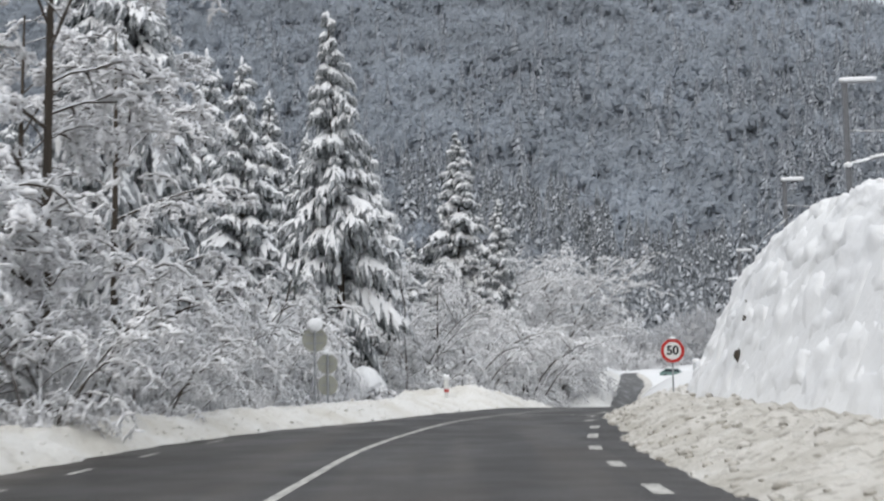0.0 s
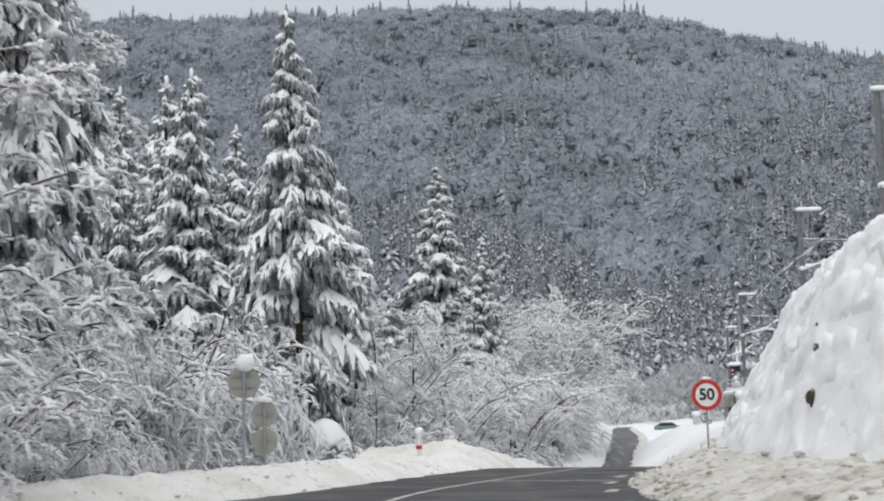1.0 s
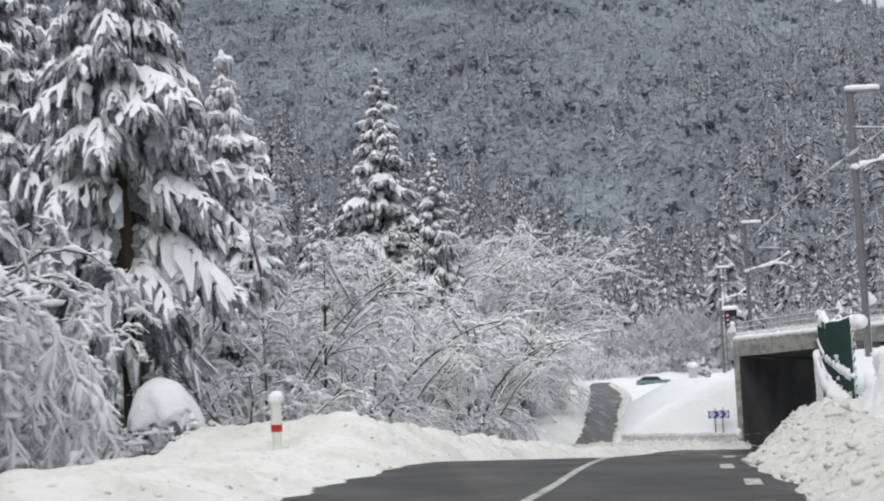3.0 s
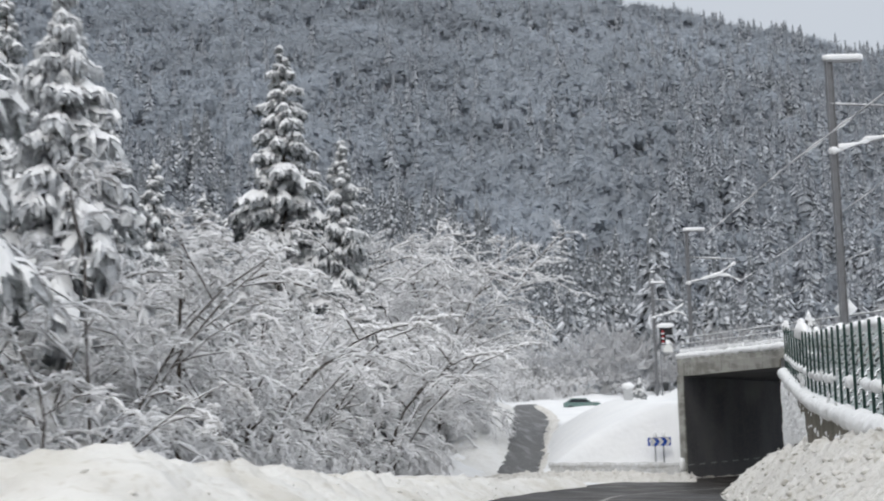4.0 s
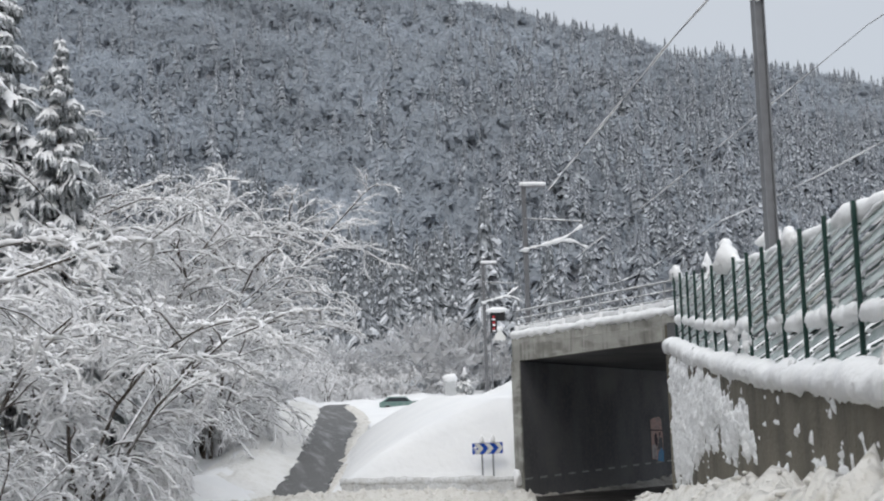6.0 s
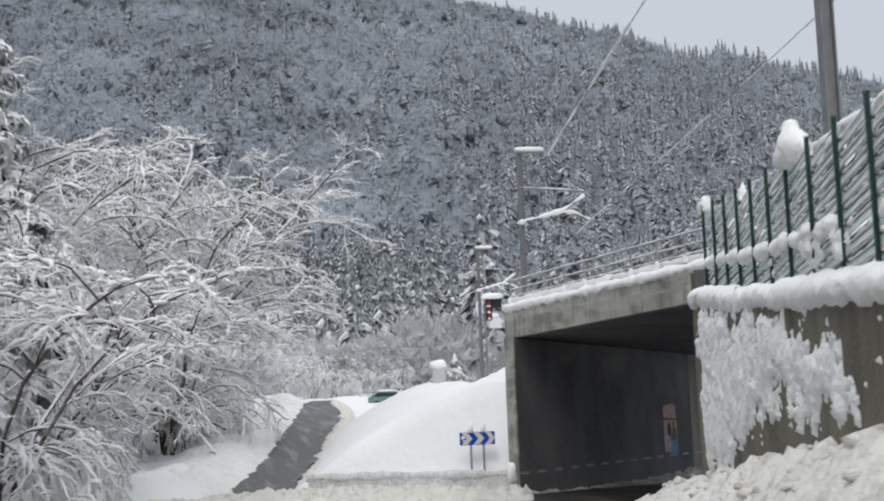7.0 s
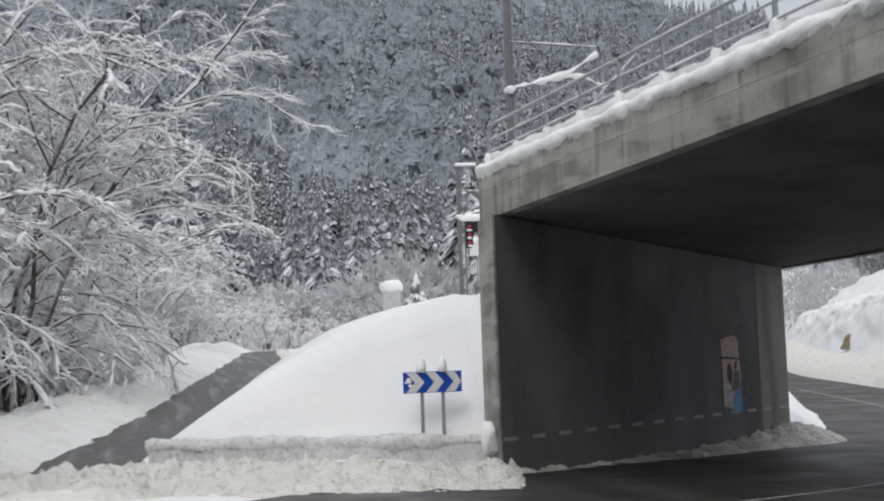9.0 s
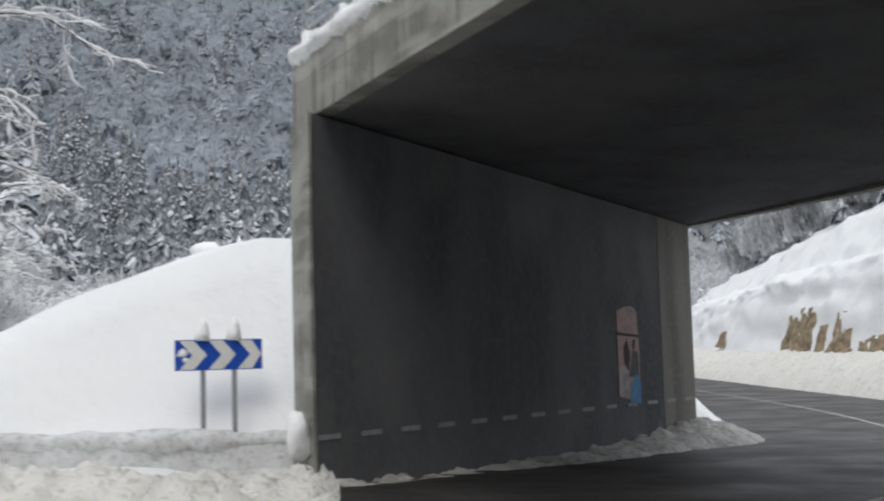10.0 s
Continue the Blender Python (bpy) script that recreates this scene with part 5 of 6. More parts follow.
spruce(stand(-5.0, 86.0), 15.6 - gz_at(-5.0, 86.0), 4.3, 17, "pale spruce wholly plastered with snow behind shrubs", group="valley spruces", leaf=PALE_NEEDLES, gap=0.5, snowy=1.5)
tree_a = broadleaf("snowy_tree", stand(-8.7, 26.5), 13.5, 18, 0, 21, "bare deciduous tree with dark trunk, branches white with snow", 0.5, (0, 9, 7, 6), 0.17, single=True)
for x, y, s, turn in ((-9.5, 35.5, 0.88, 2.0), (-13.5, 30, 1.1, 4.0), (-14, 40, 1.05, 1.0), (-12, 22.5, 1.0, 3.0), (-0.5, 82, 0.7, 0.6), (-17, 34, 1.15, 5.0), (-12.5, 48, 1.1, 0.3)):
    copy_thing(tree_a, placed(x, y, s, turn))
bush_a = broadleaf("snowy_shrub", stand(7.2, 110), 11.0, 7, 0.5, 31, "tall multi-stemmed shrub bowed under snow", 0.65, (0, 11, 7, 6), 0.09, "valley shrubs")
grown = broadleaf("snowy_tree", stand(13.0, 140.5), 16.2, 7, 0.27, 35, "tall spreading bare tree, every twig white with snow", 0.5, (0, 9, 9, 8), 0.14, "valley trees")
for x, y, s, turn in ((8.6, 134, 1.05, 2.0), (5.0, 127, 0.95, 4.1)):
    copy_thing(grown, placed(x, y, s, turn))
bush_b = broadleaf("snowy_shrub", stand(-9.3, 52), 7.0, 6, 0.55, 32, "arching snow-covered shrub at the wood edge", 0.9, (0, 7, 6, 5), 0.07, "valley shrubs")
bowed = broadleaf("snowy_shrub", stand(-13.0, 48.0), 8.2, 8, 0.75, 36, "young tree bowed to the ground under its load of snow", 2.6, (0, 10, 9, 8), 0.07, "valley shrubs")
for x, y, s, turn in ((-12.6, 66.0, 1.55, 1.3), (-14.0, 57, 1.2, 2.7), (-7.2, 33.5, 0.42, 4.0), (-10.8, 29, 0.5, 5.3), (-10.0, 24, 0.45, 0.6), (-6.6, 46.6, 0.26, 2.0), (-9.9, 38.5, 0.5, 3.3), (-8.6, 60.5, 0.55, 0.9), (11.4, 139.0, 0.5, 0.4), (15.2, 144.5, 0.42, 1.5), (7.2, 113.5, 0.6, 2.4), (1.5, 88, 0.7, 4.4), (20.5, 183, 0.55, 1.0), (31.5, 204, 0.5, 2.8)):
    copy_thing(bowed, placed(x, y, s, turn))
for src, rows in ((bush_a, ((7.4, 121, 0.98, 1.0), (9.0, 142, 1.2, 2.0), (2.5, 106, 0.9, 3.0), (0, 97, 0.8, 4.0), (3, 117, 1.0, 5.0), (-6, 84, 0.75, 2.6), (14.2, 155, 1.1, 0.5), (17.0, 171, 0.9, 1.8), (6.5, 150, 1.15, 3.6), (-2.8, 79, 0.92, 3.4), (1.2, 92, 0.95, 0.2))),
                  (bush_b, ((-7.4, 22.5, 0.55, 2.2), (-7.9, 25.5, 0.6, 0.3), (-7.6, 31, 0.5, 5.0), (-8.4, 47.5, 0.75, 2.6), (-8.0, 55, 0.8, 3.6), (-6.6, 28, 0.45, 1.9), (-8.2, 34.5, 0.5, 3.9), (-9.2, 41, 0.42, 0.9), (-10.5, 24, 0.6, 5.2), (-9.8, 45.5, 0.9, 1.0), (-9.8, 60, 1.05, 2.0), (-9.5, 68, 1.0, 4.0), (-2.2, 72, 0.75, 5.0), (-9.5, 19, 0.7, 0.5), (-8.6, 31.5, 0.6, 1.4), (-8.9, 38, 0.62, 2.4), (2, 92, 0.7, 4.4), (5.0, 100.5, 0.62, 5.4), (14.4, 147, 0.45, 1.1), (17.0, 163, 0.5, 2.1), (21, 181, 0.55, 2.8), (33, 206, 0.55, 1.3), (24, 204, 0.8, 1.9), (20.5, 186, 0.85, 0.2), (29, 201, 0.62, 3.3), (37, 209, 0.5, 4.0), (41, 214, 0.62, 0.7), (45, 205, 0.45, 2.2), (34, 219, 0.9, 5.1), (27, 214, 1.0, 2.9), (39, 226, 0.95, 1.6), (47, 222, 0.75, 3.9), (30, 232, 1.1, 0.9)))):
    for x, y, s, turn in rows:
        copy_thing(src, placed(x, y, s, turn))
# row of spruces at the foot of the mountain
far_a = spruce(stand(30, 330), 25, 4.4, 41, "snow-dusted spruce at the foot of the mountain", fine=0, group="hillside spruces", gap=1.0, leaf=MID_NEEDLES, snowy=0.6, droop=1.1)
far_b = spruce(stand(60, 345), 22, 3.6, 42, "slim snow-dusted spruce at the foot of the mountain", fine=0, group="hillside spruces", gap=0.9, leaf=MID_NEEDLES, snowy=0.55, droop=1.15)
rng = random.Random(8)
for n in range(205):
    bear = -18 + 44 * (n % 105 + rng.random()) / 105
    r = rng.uniform(225, 330) if n % 3 else rng.uniform(185, 235)
    if bear > 15.0 and r < 240:
        r += 60
    size = 0.6 + 0.7 * rng.random() ** 1.3
    if n > 89:
        bear = -21 + 36 * rng.random()
        r = float(np.interp(bear, [-20, -8, -1, 7, 12, 16], [490, 470, 440, 355, 330, 310])) - 90 * rng.random() ** 1.3 + rng.uniform(-8, 8)
        size = rng.uniform(0.8, 1.3)
    x, y = 10 + r * math.sin(radians(bear)), 40 + r * math.cos(radians(bear))
    copy_thing(far_a if n % 2 else far_b, placed(x, y, size, rng.uniform(0, 6)))
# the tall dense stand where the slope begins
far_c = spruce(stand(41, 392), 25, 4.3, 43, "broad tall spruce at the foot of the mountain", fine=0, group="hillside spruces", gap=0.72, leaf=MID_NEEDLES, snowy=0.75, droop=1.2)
for n in range(72):
    bear = 0.5 + 14.5 * (n + rng.random()) / 72
    r = float(np.interp(bear, [2.3, 4.5, 6.7, 9, 13.5], [373, 363, 352, 348, 338])) + rng.uniform(-14, 22)
    size = float(np.interp(bear, [2.3, 4.5, 6.7, 9, 13.5], [30, 27, 24, 20.5, 19])) / 25 * rng.uniform(0.68, 1.12)
    copy_thing(far_c, placed(10 + r * math.sin(radians(bear)), 40 + r * math.cos(radians(bear)), size, rng.uniform(0, 6)))


# ---- the woods on the mountain: many small conifers and bare crowns ----
def crown_dome(soup, base, h, w, rng, count=34):
    """A far bare crown: slender sprays of twigs fanning up and out from the stem."""
    for _ in range(count):
        a, rr = rng.uniform(0, 6.283), rng.random() ** 0.5
        out = Vector((math.cos(a), math.sin(a), 0))
        z = h * (0.18 + 0.62 * rng.random() * math.sqrt(max(0.05, 1 - 0.8 * rr * rr)))
        p = base + out * (w * rr * 0.85) + Vector((0, 0, z))
        tall = h * rng.uniform(0.16, 0.34)
        turn = rng.uniform(0, 6.283)
        acr = Vector((math.cos(turn), math.sin(turn), rng.uniform(-0.4, 0.4))) * (w * rng.uniform(0.09, 0.2))
        n = len(soup.v)
        soup.v += [p - acr, p + acr, p + out * (tall * 0.45 * rr) + Vector((0, 0, tall))]
        soup.f.append((n, n + 1, n + 2))


def far_crown(rng, scales=38, sprays=52, size=(0.13, 0.22)):
    """A far bare crown one metre wide and high: overlapping scales of twigs round a lumpy dome, and fine sprays sticking out of it."""
    count = scales + sprays
    az, up = rng.uniform(0, 6.283, count), np.arcsin(rng.uniform(-0.1, 1, count))
    turn = rng.uniform(0, 6, 2)
    lobes = 1 + 0.2 * np.sin(3 * az + turn[0]) + 0.15 * np.sin(5 * az + turn[1]) * np.cos(2 * up)
    n = np.stack([np.cos(up) * np.cos(az), np.cos(up) * np.sin(az), np.sin(up)], 1)
    centre = n * (lobes * np.r_[rng.uniform(0.78, 0.9, scales), rng.uniform(0.8, 1.0, sprays)])[:, None] * np.array([0.5, 0.5, 0.42]) + np.array([0, 0, 0.56])
    n = n + 0.16 * rng.normal(size=n.shape) + np.array([0, 0, 0.35])
    n /= np.linalg.norm(n, axis=1)[:, None]
    e = np.cross(n, rng.normal(size=n.shape))
    e /= np.linalg.norm(e, axis=1)[:, None]
    f = np.cross(n, e)
    r = rng.uniform(*size, scales)[:, None]
    c, es, fs = centre[:scales], e[:scales], f[:scales]
    shell = np.stack([c + es * r, c - es * r * 0.6 + fs * r * 0.8, c - es * r * 0.5 - fs * r * 0.8], 1)
    c, es, ns = centre[scales:], e[scales:], n[scales:] + 0.5 * rng.normal(size=(sprays, 3))
    r = rng.uniform(0.7, 1.4, sprays)[:, None]
    fan = np.stack([c + es * 0.028 * r, c - es * 0.028 * r, c + ns * 0.15 * r], 1)
    return np.vstack([shell, fan]).reshape(-1, 3)


def far_spruce(seed):
    """A far spruce one metre high, in few faces; the slot of each face tells needles from snow."""
    needles, nf, snow, sf = spruce_far_form(seed)
    return np.vstack([needles, snow]), np.vstack([nf, sf + len(needles)]), np.r_[np.zeros(len(nf)), np.ones(len(sf))]


def spruce_far_form(seed):
    rng = np.random.default_rng(seed)
    tiers, ring = 13, 6
    k = np.repeat(np.linspace(0.08, 0.95, tiers), ring) + rng.uniform(-0.035, 0.035, tiers * ring)
    yaw = np.tile(np.arange(ring) * 6.2832 / ring, tiers) + np.repeat(rng.uniform(0, 6, tiers), ring) + rng.uniform(-0.3, 0.3, tiers * ring)
    length = (0.18 * (1 - k) ** 0.85 + 0.02) * rng.uniform(0.6, 1.25, len(k))
    base = np.stack([0 * k, 0 * k, k + 0.03], 1)
    one = np.ones(len(k))
    rng2 = np.random.default_rng(seed + 50)
    under, faces, top, kept, _ = paddles(rng2, base, yaw, length, 0.12 * one, 0.8 * one, 0.5 * one, 2, 2, 0.02 * one, 0.6 * one, 0.1 * one, 0.45)
    under = under + np.array([0, 0, 0.018])
    inner, cone = inner_cone(rng2, 8, 0.125)
    return np.vstack([under, inner]), np.vstack([faces, cone + len(under)]), top, kept


rng = np.random.default_rng(77)
total = 11800
bear = np.radians(rng.uniform(-32, 47, total))
dist = 312 + 600 * rng.random(total) ** 0.78
wx, wy = HILL_EYE[0] + dist * np.sin(bear), HILL_EYE[1] + dist * np.cos(bear)
wz = ground_z(wx, wy) - 0.5
grove = np.array([noise.noise((x * 0.013, y * 0.013, 3.0)) + 0.7 * noise.noise((x * 0.04, y * 0.04, 8.0)) for x, y in zip(wx, wy)])
deg = np.degrees(bear)
line = np.interp(deg, [-30, -8, -1, 7, 12, 16, 30], [500, 470, 440, 365, 345, 345, 360])
chance = 0.07 + 0.26 * grove + 0.34 * ease(12, 18, deg) * ease(720, 560, dist) + 0.14 * ease(13, 19, deg) + 0.55 * ease(-25, 25, line - dist) + 0.06 * (dist > 820)
conifer = rng.random(total) < np.clip(chance, 0.03, 0.8)
# conifers
forms = [far_spruce(200 + n) for n in range(7)]
verts, faces, slots, at = [], [], [], 0
for n in np.where(conifer)[0]:
    v, f, slot = forms[n % 7]
    h = rng.uniform(14, 27) * (0.75 if dist[n] > 790 else 1.0)
    wide = h * rng.uniform(1.0, 1.35)
    c, sn = math.cos(n * 1.7), math.sin(n * 1.7)
    verts.append(np.stack([(v[:, 0] * c - v[:, 1] * sn) * wide + wx[n], (v[:, 0] * sn + v[:, 1] * c) * wide + wy[n], v[:, 2] * h + wz[n]], 1))
    faces.append(f + at), slots.append(slot)
    at += len(v)
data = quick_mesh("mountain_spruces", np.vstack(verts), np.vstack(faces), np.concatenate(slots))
data.materials.append(HAZED_NEEDLES)
data.materials.append(HAZED_SNOW)
tagged(part("mountain_spruces", data, HAZED_NEEDLES), "dark snow-dusted conifers covering the mountain slope, paled by haze in their colours", "woods", kind="stuff")
# bare crowns
forms, verts = [far_crown(rng) for _ in range(12)], []
for n in np.where(~conifer)[0]:
    v = forms[n % 12]
    h, w = rng.uniform(9, 14.5) * (0.8 if dist[n] > 790 else 1.0), rng.uniform(7.5, 13.0)
    c, sn = math.cos(n * 2.3), math.sin(n * 2.3)
    verts.append(np.stack([(v[:, 0] * c - v[:, 1] * sn) * w + wx[n], (v[:, 0] * sn + v[:, 1] * c) * w + wy[n], v[:, 2] * h + wz[n]], 1))
verts = np.vstack(verts)
tagged(part("mountain_woods", quick_mesh("mountain_woods", verts, np.arange(len(verts)).reshape(-1, 3)), HAZED_TWIGS), "frosted bare woods covering the mountain slope, greyed by haze in their colour", "woods", kind="stuff")

# frosted brush filling the valley floor below the mountain
brush, rng = [], random.Random(31)
shrubs = [far_crown(np.random.default_rng(300 + n), 14, 150, (0.08, 0.14)) for n in range(12)]
spots = []
while len(spots) < 1500:
    bear = radians(rng.uniform(-32, 40))
    r = rng.uniform(140, 325)
    x, y = 10 + r * math.sin(bear), 40 + r * math.cos(bear)
    side_x = float(np.interp(y, SIDE[:, 1], SIDE[:, 0]))
    if y < 214 and x > side_x - 6:
        continue
    if math.hypot(x - float(np.interp(y, ROAD[:, 1], ROAD[:, 0])), 0) < 14 and x > 45:
        continue
    spots.append((x, y))
for (x, y), z in zip(spots, ground_z(np.array([s[0] for s in spots]), np.array([s[1] for s in spots]))):
    h = 2.0 + 7.5 * rng.random() ** 1.6
    w = h * rng.uniform(0.7, 1.15)
    turn = rng.uniform(0, 6.283)
    v = shrubs[rng.randrange(12)]
    brush.append(np.stack([(v[:, 0] * math.cos(turn) - v[:, 1] * math.sin(turn)) * w + x, (v[:, 0] * math.sin(turn) + v[:, 1] * math.cos(turn)) * w + y, v[:, 2] * h + float(z) - 0.3], 1))
brush = np.vstack(brush)
brush = quick_mesh("valley_brush", brush, np.arange(len(brush)).reshape(-1, 3))
tagged(part("valley_brush", brush, BRUSH), "frosted grey brush on the valley floor", "brush", kind="stuff")


# ---- signs, barrier and roadside things ----
def disc(soup, m, radius, depth, inner=0.0, sides=40):
    """A disc, or a ring, in the x-z plane of m."""
    start = len(soup.v)
    for y in (0, depth):
        for r in ((radius, inner) if inner else (radius,)):
            soup.v += [m @ Vector((r * math.cos(6.2832 * k / sides), y, r * math.sin(6.2832 * k / sides))) for k in range(sides)]
    w = 2 if inner else 1
    for k in range(sides):
        j = (k + 1) % sides
        a, b = start + k, start + j
        back_k, back_j = a + sides * w, b + sides * w
        soup.f.append((a, b, back_j, back_k))
        if inner:
            soup.f.append((b, a, a + sides, b + sides))
            soup.f.append((back_k, back_j, back_j + sides, back_k + sides))
            soup.f.append((a + sides, back_k + sides, back_j + sides, b + sides))
    if not inner:
        soup.f += [tuple(range(start + sides - 1, start - 1, -1)), tuple(range(start + sides, start + 2 * sides))]


def facing(x, y, z, turn):
    return Matrix.Translation((x, y, z)) @ Matrix.Rotation(radians(turn), 4, "Z")


def lettering(text, size, m, mat, parent):
    curve = bpy.data.curves.new("digits", "FONT")
    curve.body, curve.size, curve.extrude, curve.align_x, curve.align_y, curve.offset = text, size, 0.004, "CENTER", "CENTER", 0.012
    holder = bpy.data.objects.new("digits", curve)
    scene.collection.objects.link(holder)
    bpy.context.view_layer.update()
    data = bpy.data.meshes.new_from_object(holder.evaluated_get(bpy.context.evaluated_depsgraph_get()))
    bpy.data.objects.remove(holder)
    data.transform(m @ Matrix.Rotation(radians(90), 4, "X"))
    data.materials.clear()
    return part("digits", data, mat, parent)


def pole(soup, x, y, z0, z1, r=0.03, sides=8):
    soup.tube([(x, y, z0), (x, y, z1)], [r, r], sides)


speed = thing("speed_limit_sign", facing(8.05, 42.6, gz_at(8.05, 42.6), 4), "round red-rimmed speed limit sign on a steel post in snow", "road sign")
top = 1.02 - gz_at(8.05, 42.6)
soup = Soup(); pole(soup, 0, 0.06, -0.4, top + 0.35, 0.03); part("post", soup, GALV, speed)
soup = Soup(); disc(soup, Matrix.Translation((0, 0, top)), 0.425, 0.02); part("plate", soup, SIGN_WHITE, speed)
soup = Soup(); disc(soup, Matrix.Translation((0, -0.006, top)), 0.42, 0.008, 0.31); part("red_ring", soup, SIGN_RED, speed)
lettering("50", 0.43, Matrix.Translation((0, -0.006, top)), SIGN_BLACK, speed)
soup = Soup(); soup.lump((0, 0.02, top + 0.44), 0.16, 0.07, 0.05, 0.3); part("snow_cap", soup, SNOW_LOAD, speed, smooth=True)

zg = gz_at(-4.46, 42.8)
rear = thing("road_sign", facing(-4.46, 42.8, zg, 4), "back of a round road sign capped with snow", "road sign")
top = 1.65 - zg
soup = Soup(); pole(soup, 0, -0.05, -0.4, top + 0.3, 0.04); part("post", soup, GALV, rear)
soup = Soup(); disc(soup, Matrix.Translation((0, 0, top)), 0.44, 0.02); part("plate", soup, SIGN_BACK, rear)
soup = Soup()
for q in (-0.15, 0.15):
    soup.box(Matrix.Translation((0, -0.03, top + q)), 0.6, 0.03, 0.04)
part("bracket", soup, GALV, rear)
soup = Soup(); soup.lump((0.02, 0, top + 0.5), 0.28, 0.15, 0.26, 0.2, True); part("snow_cap", soup, SNOW_LOAD, rear, smooth=True)

zg = gz_at(-4.3, 45.7)
panel = thing("road_sign", facing(-4.3, 45.7, zg, 6), "backs of two round plates stacked on one post", "road sign")
top = 1.15 - zg
soup = Soup(); pole(soup, 0.0, -0.05, -0.4, top, 0.045); part("post", soup, GALV, panel)
for q in (top - 0.37, top - 1.16):
    soup = Soup(); disc(soup, Matrix.Translation((0, 0, q)), 0.38, 0.02); part("plate", soup, SIGN_BACK, panel)
    soup = Soup(); soup.box(Matrix.Translation((0, -0.02, q - 0.02)), 0.5, 0.03, 0.04); part("bracket", soup, GALV, panel)
soup = Soup(); soup.lump((0, 0, top + 0.03), 0.34, 0.1, 0.1, 0.3); part("snow_cap", soup, SNOW_LOAD, panel, smooth=True)

zg = gz_at(0.12, 55.5)
marker = thing("delineator_post", (0.12, 55.5, zg), "white roadside delineator post with a red band, snow on top", "post")
top = 0.0 - zg
soup = Soup(); soup.tube([(0, 0, -0.3), (0, 0, top - 0.61)], [0.1, 0.1], 12); part("foot", soup, SIGN_WHITE, marker)
soup = Soup(); soup.tube([(0, 0, top - 0.61), (0, 0, top - 0.47)], [0.112, 0.112], 12); part("red_band", soup, SIGN_RED, marker, "red reflective band")
soup = Soup(); soup.tube([(0, 0, top - 0.47), (0, 0, top - 0.1), (0, 0, top)], [0.11, 0.105, 0.07], 12); part("body", soup, SIGN_WHITE, marker)
soup = Soup(); soup.lump((0, 0, top + 0.04), 0.16, 0.16, 0.15, 0.15, True); part("snow_cap", soup, SNOW_LOAD, marker, smooth=True)

lump = broadleaf("snow_covered_bush", stand(-4.4, 67.0), 2.0, 7, 0.5, 51, "low bush buried under a hood of snow", 0.9, (0, 7, 6, 5), 0.03)
soup = Soup()
hood = 0.72 - gz_at(-4.4, 67.0)
rows = []
for k in np.linspace(0, 1, 18):
    row = []
    for q in range(41):
        a = 6.2832 * (q % 40) / 40
        tip = noise.fractal((math.cos(a) * 2.2, math.sin(a) * 2.2, k * 3), 0.9, 2.1, 5)
        r = 0.95 * math.sin(min(1.0, k * 1.15 + 0.02) * 1.57) ** 0.75 * (1 + 0.22 * tip)
        row.append((r * math.cos(a) + 0.2 * k, r * math.sin(a), hood - (0.15 + 1.5 * k ** 1.3) * (0.9 + 0.35 * tip * k)))
    rows.append(row)
soup.sheet(rows)
part("snow_hood", soup, SNOW_LOAD, lump, smooth=True)

# concrete barrier buried in snow at the foot of the mound, and the chevron board behind it
SPRAYED = material("slush_sprayed_concrete", (0.55, 0.55, 0.545), 0.85, [(3.0, 6, 0.4, 0.65, (0.66, 0.67, 0.68), 0.9), (9.0, 5, 0.5, 0.7, (0.25, 0.25, 0.25), 0.6)], 0.5, 8.0)
BAR0, BAR1 = Vector((18.25, 118.8, -5.35)), Vector((26.0, 117.25, -5.5))
barrier = thing("road_barrier", BAR0, "low concrete barrier thickly covered with snow", "barrier")
along = (BAR1 - BAR0).normalized()
yaw = math.atan2(along.y, along.x)
for n in range(4):
    a, b = (BAR1 - BAR0) * (n / 4), (BAR1 - BAR0) * ((n + 1) / 4)
    mid = (a + b) / 2
    soup = Soup()
    soup.prism(Matrix.Translation(mid) @ Matrix.Rotation(yaw - math.pi / 2, 4, "Z") @ Matrix.Translation((0, -1.07, 0)), [(-0.3, -0.3), (0.3, -0.3), (0.3, 0.05), (0.16, 0.2), (0.14, 0.68), (-0.14, 0.68), (-0.16, 0.2), (-0.3, 0.05)], 2.15)
    part("barrier_block", soup, SPRAYED, barrier)
path = [tuple((BAR1 - BAR0) * t + Vector((0, 0, 0.68 + 0.05 * noise.noise((t * 9, 0, 0))))) for t in np.linspace(-0.02, 1.0, 60)]
part("snow_cover", snow_roll(path, 0.2, 0.9, 0.3, 12, 7), SPRAYED, barrier, "rounded grimy snow load on the barrier", smooth=True)
soup = Soup()
soup.lump(tuple(BAR1 - BAR0 + Vector((0.15, -0.1, 0.7))), 0.22, 0.28, 0.45, 0.35, True)
part("snow_clump", soup, SNOW_LOAD, barrier, smooth=True)

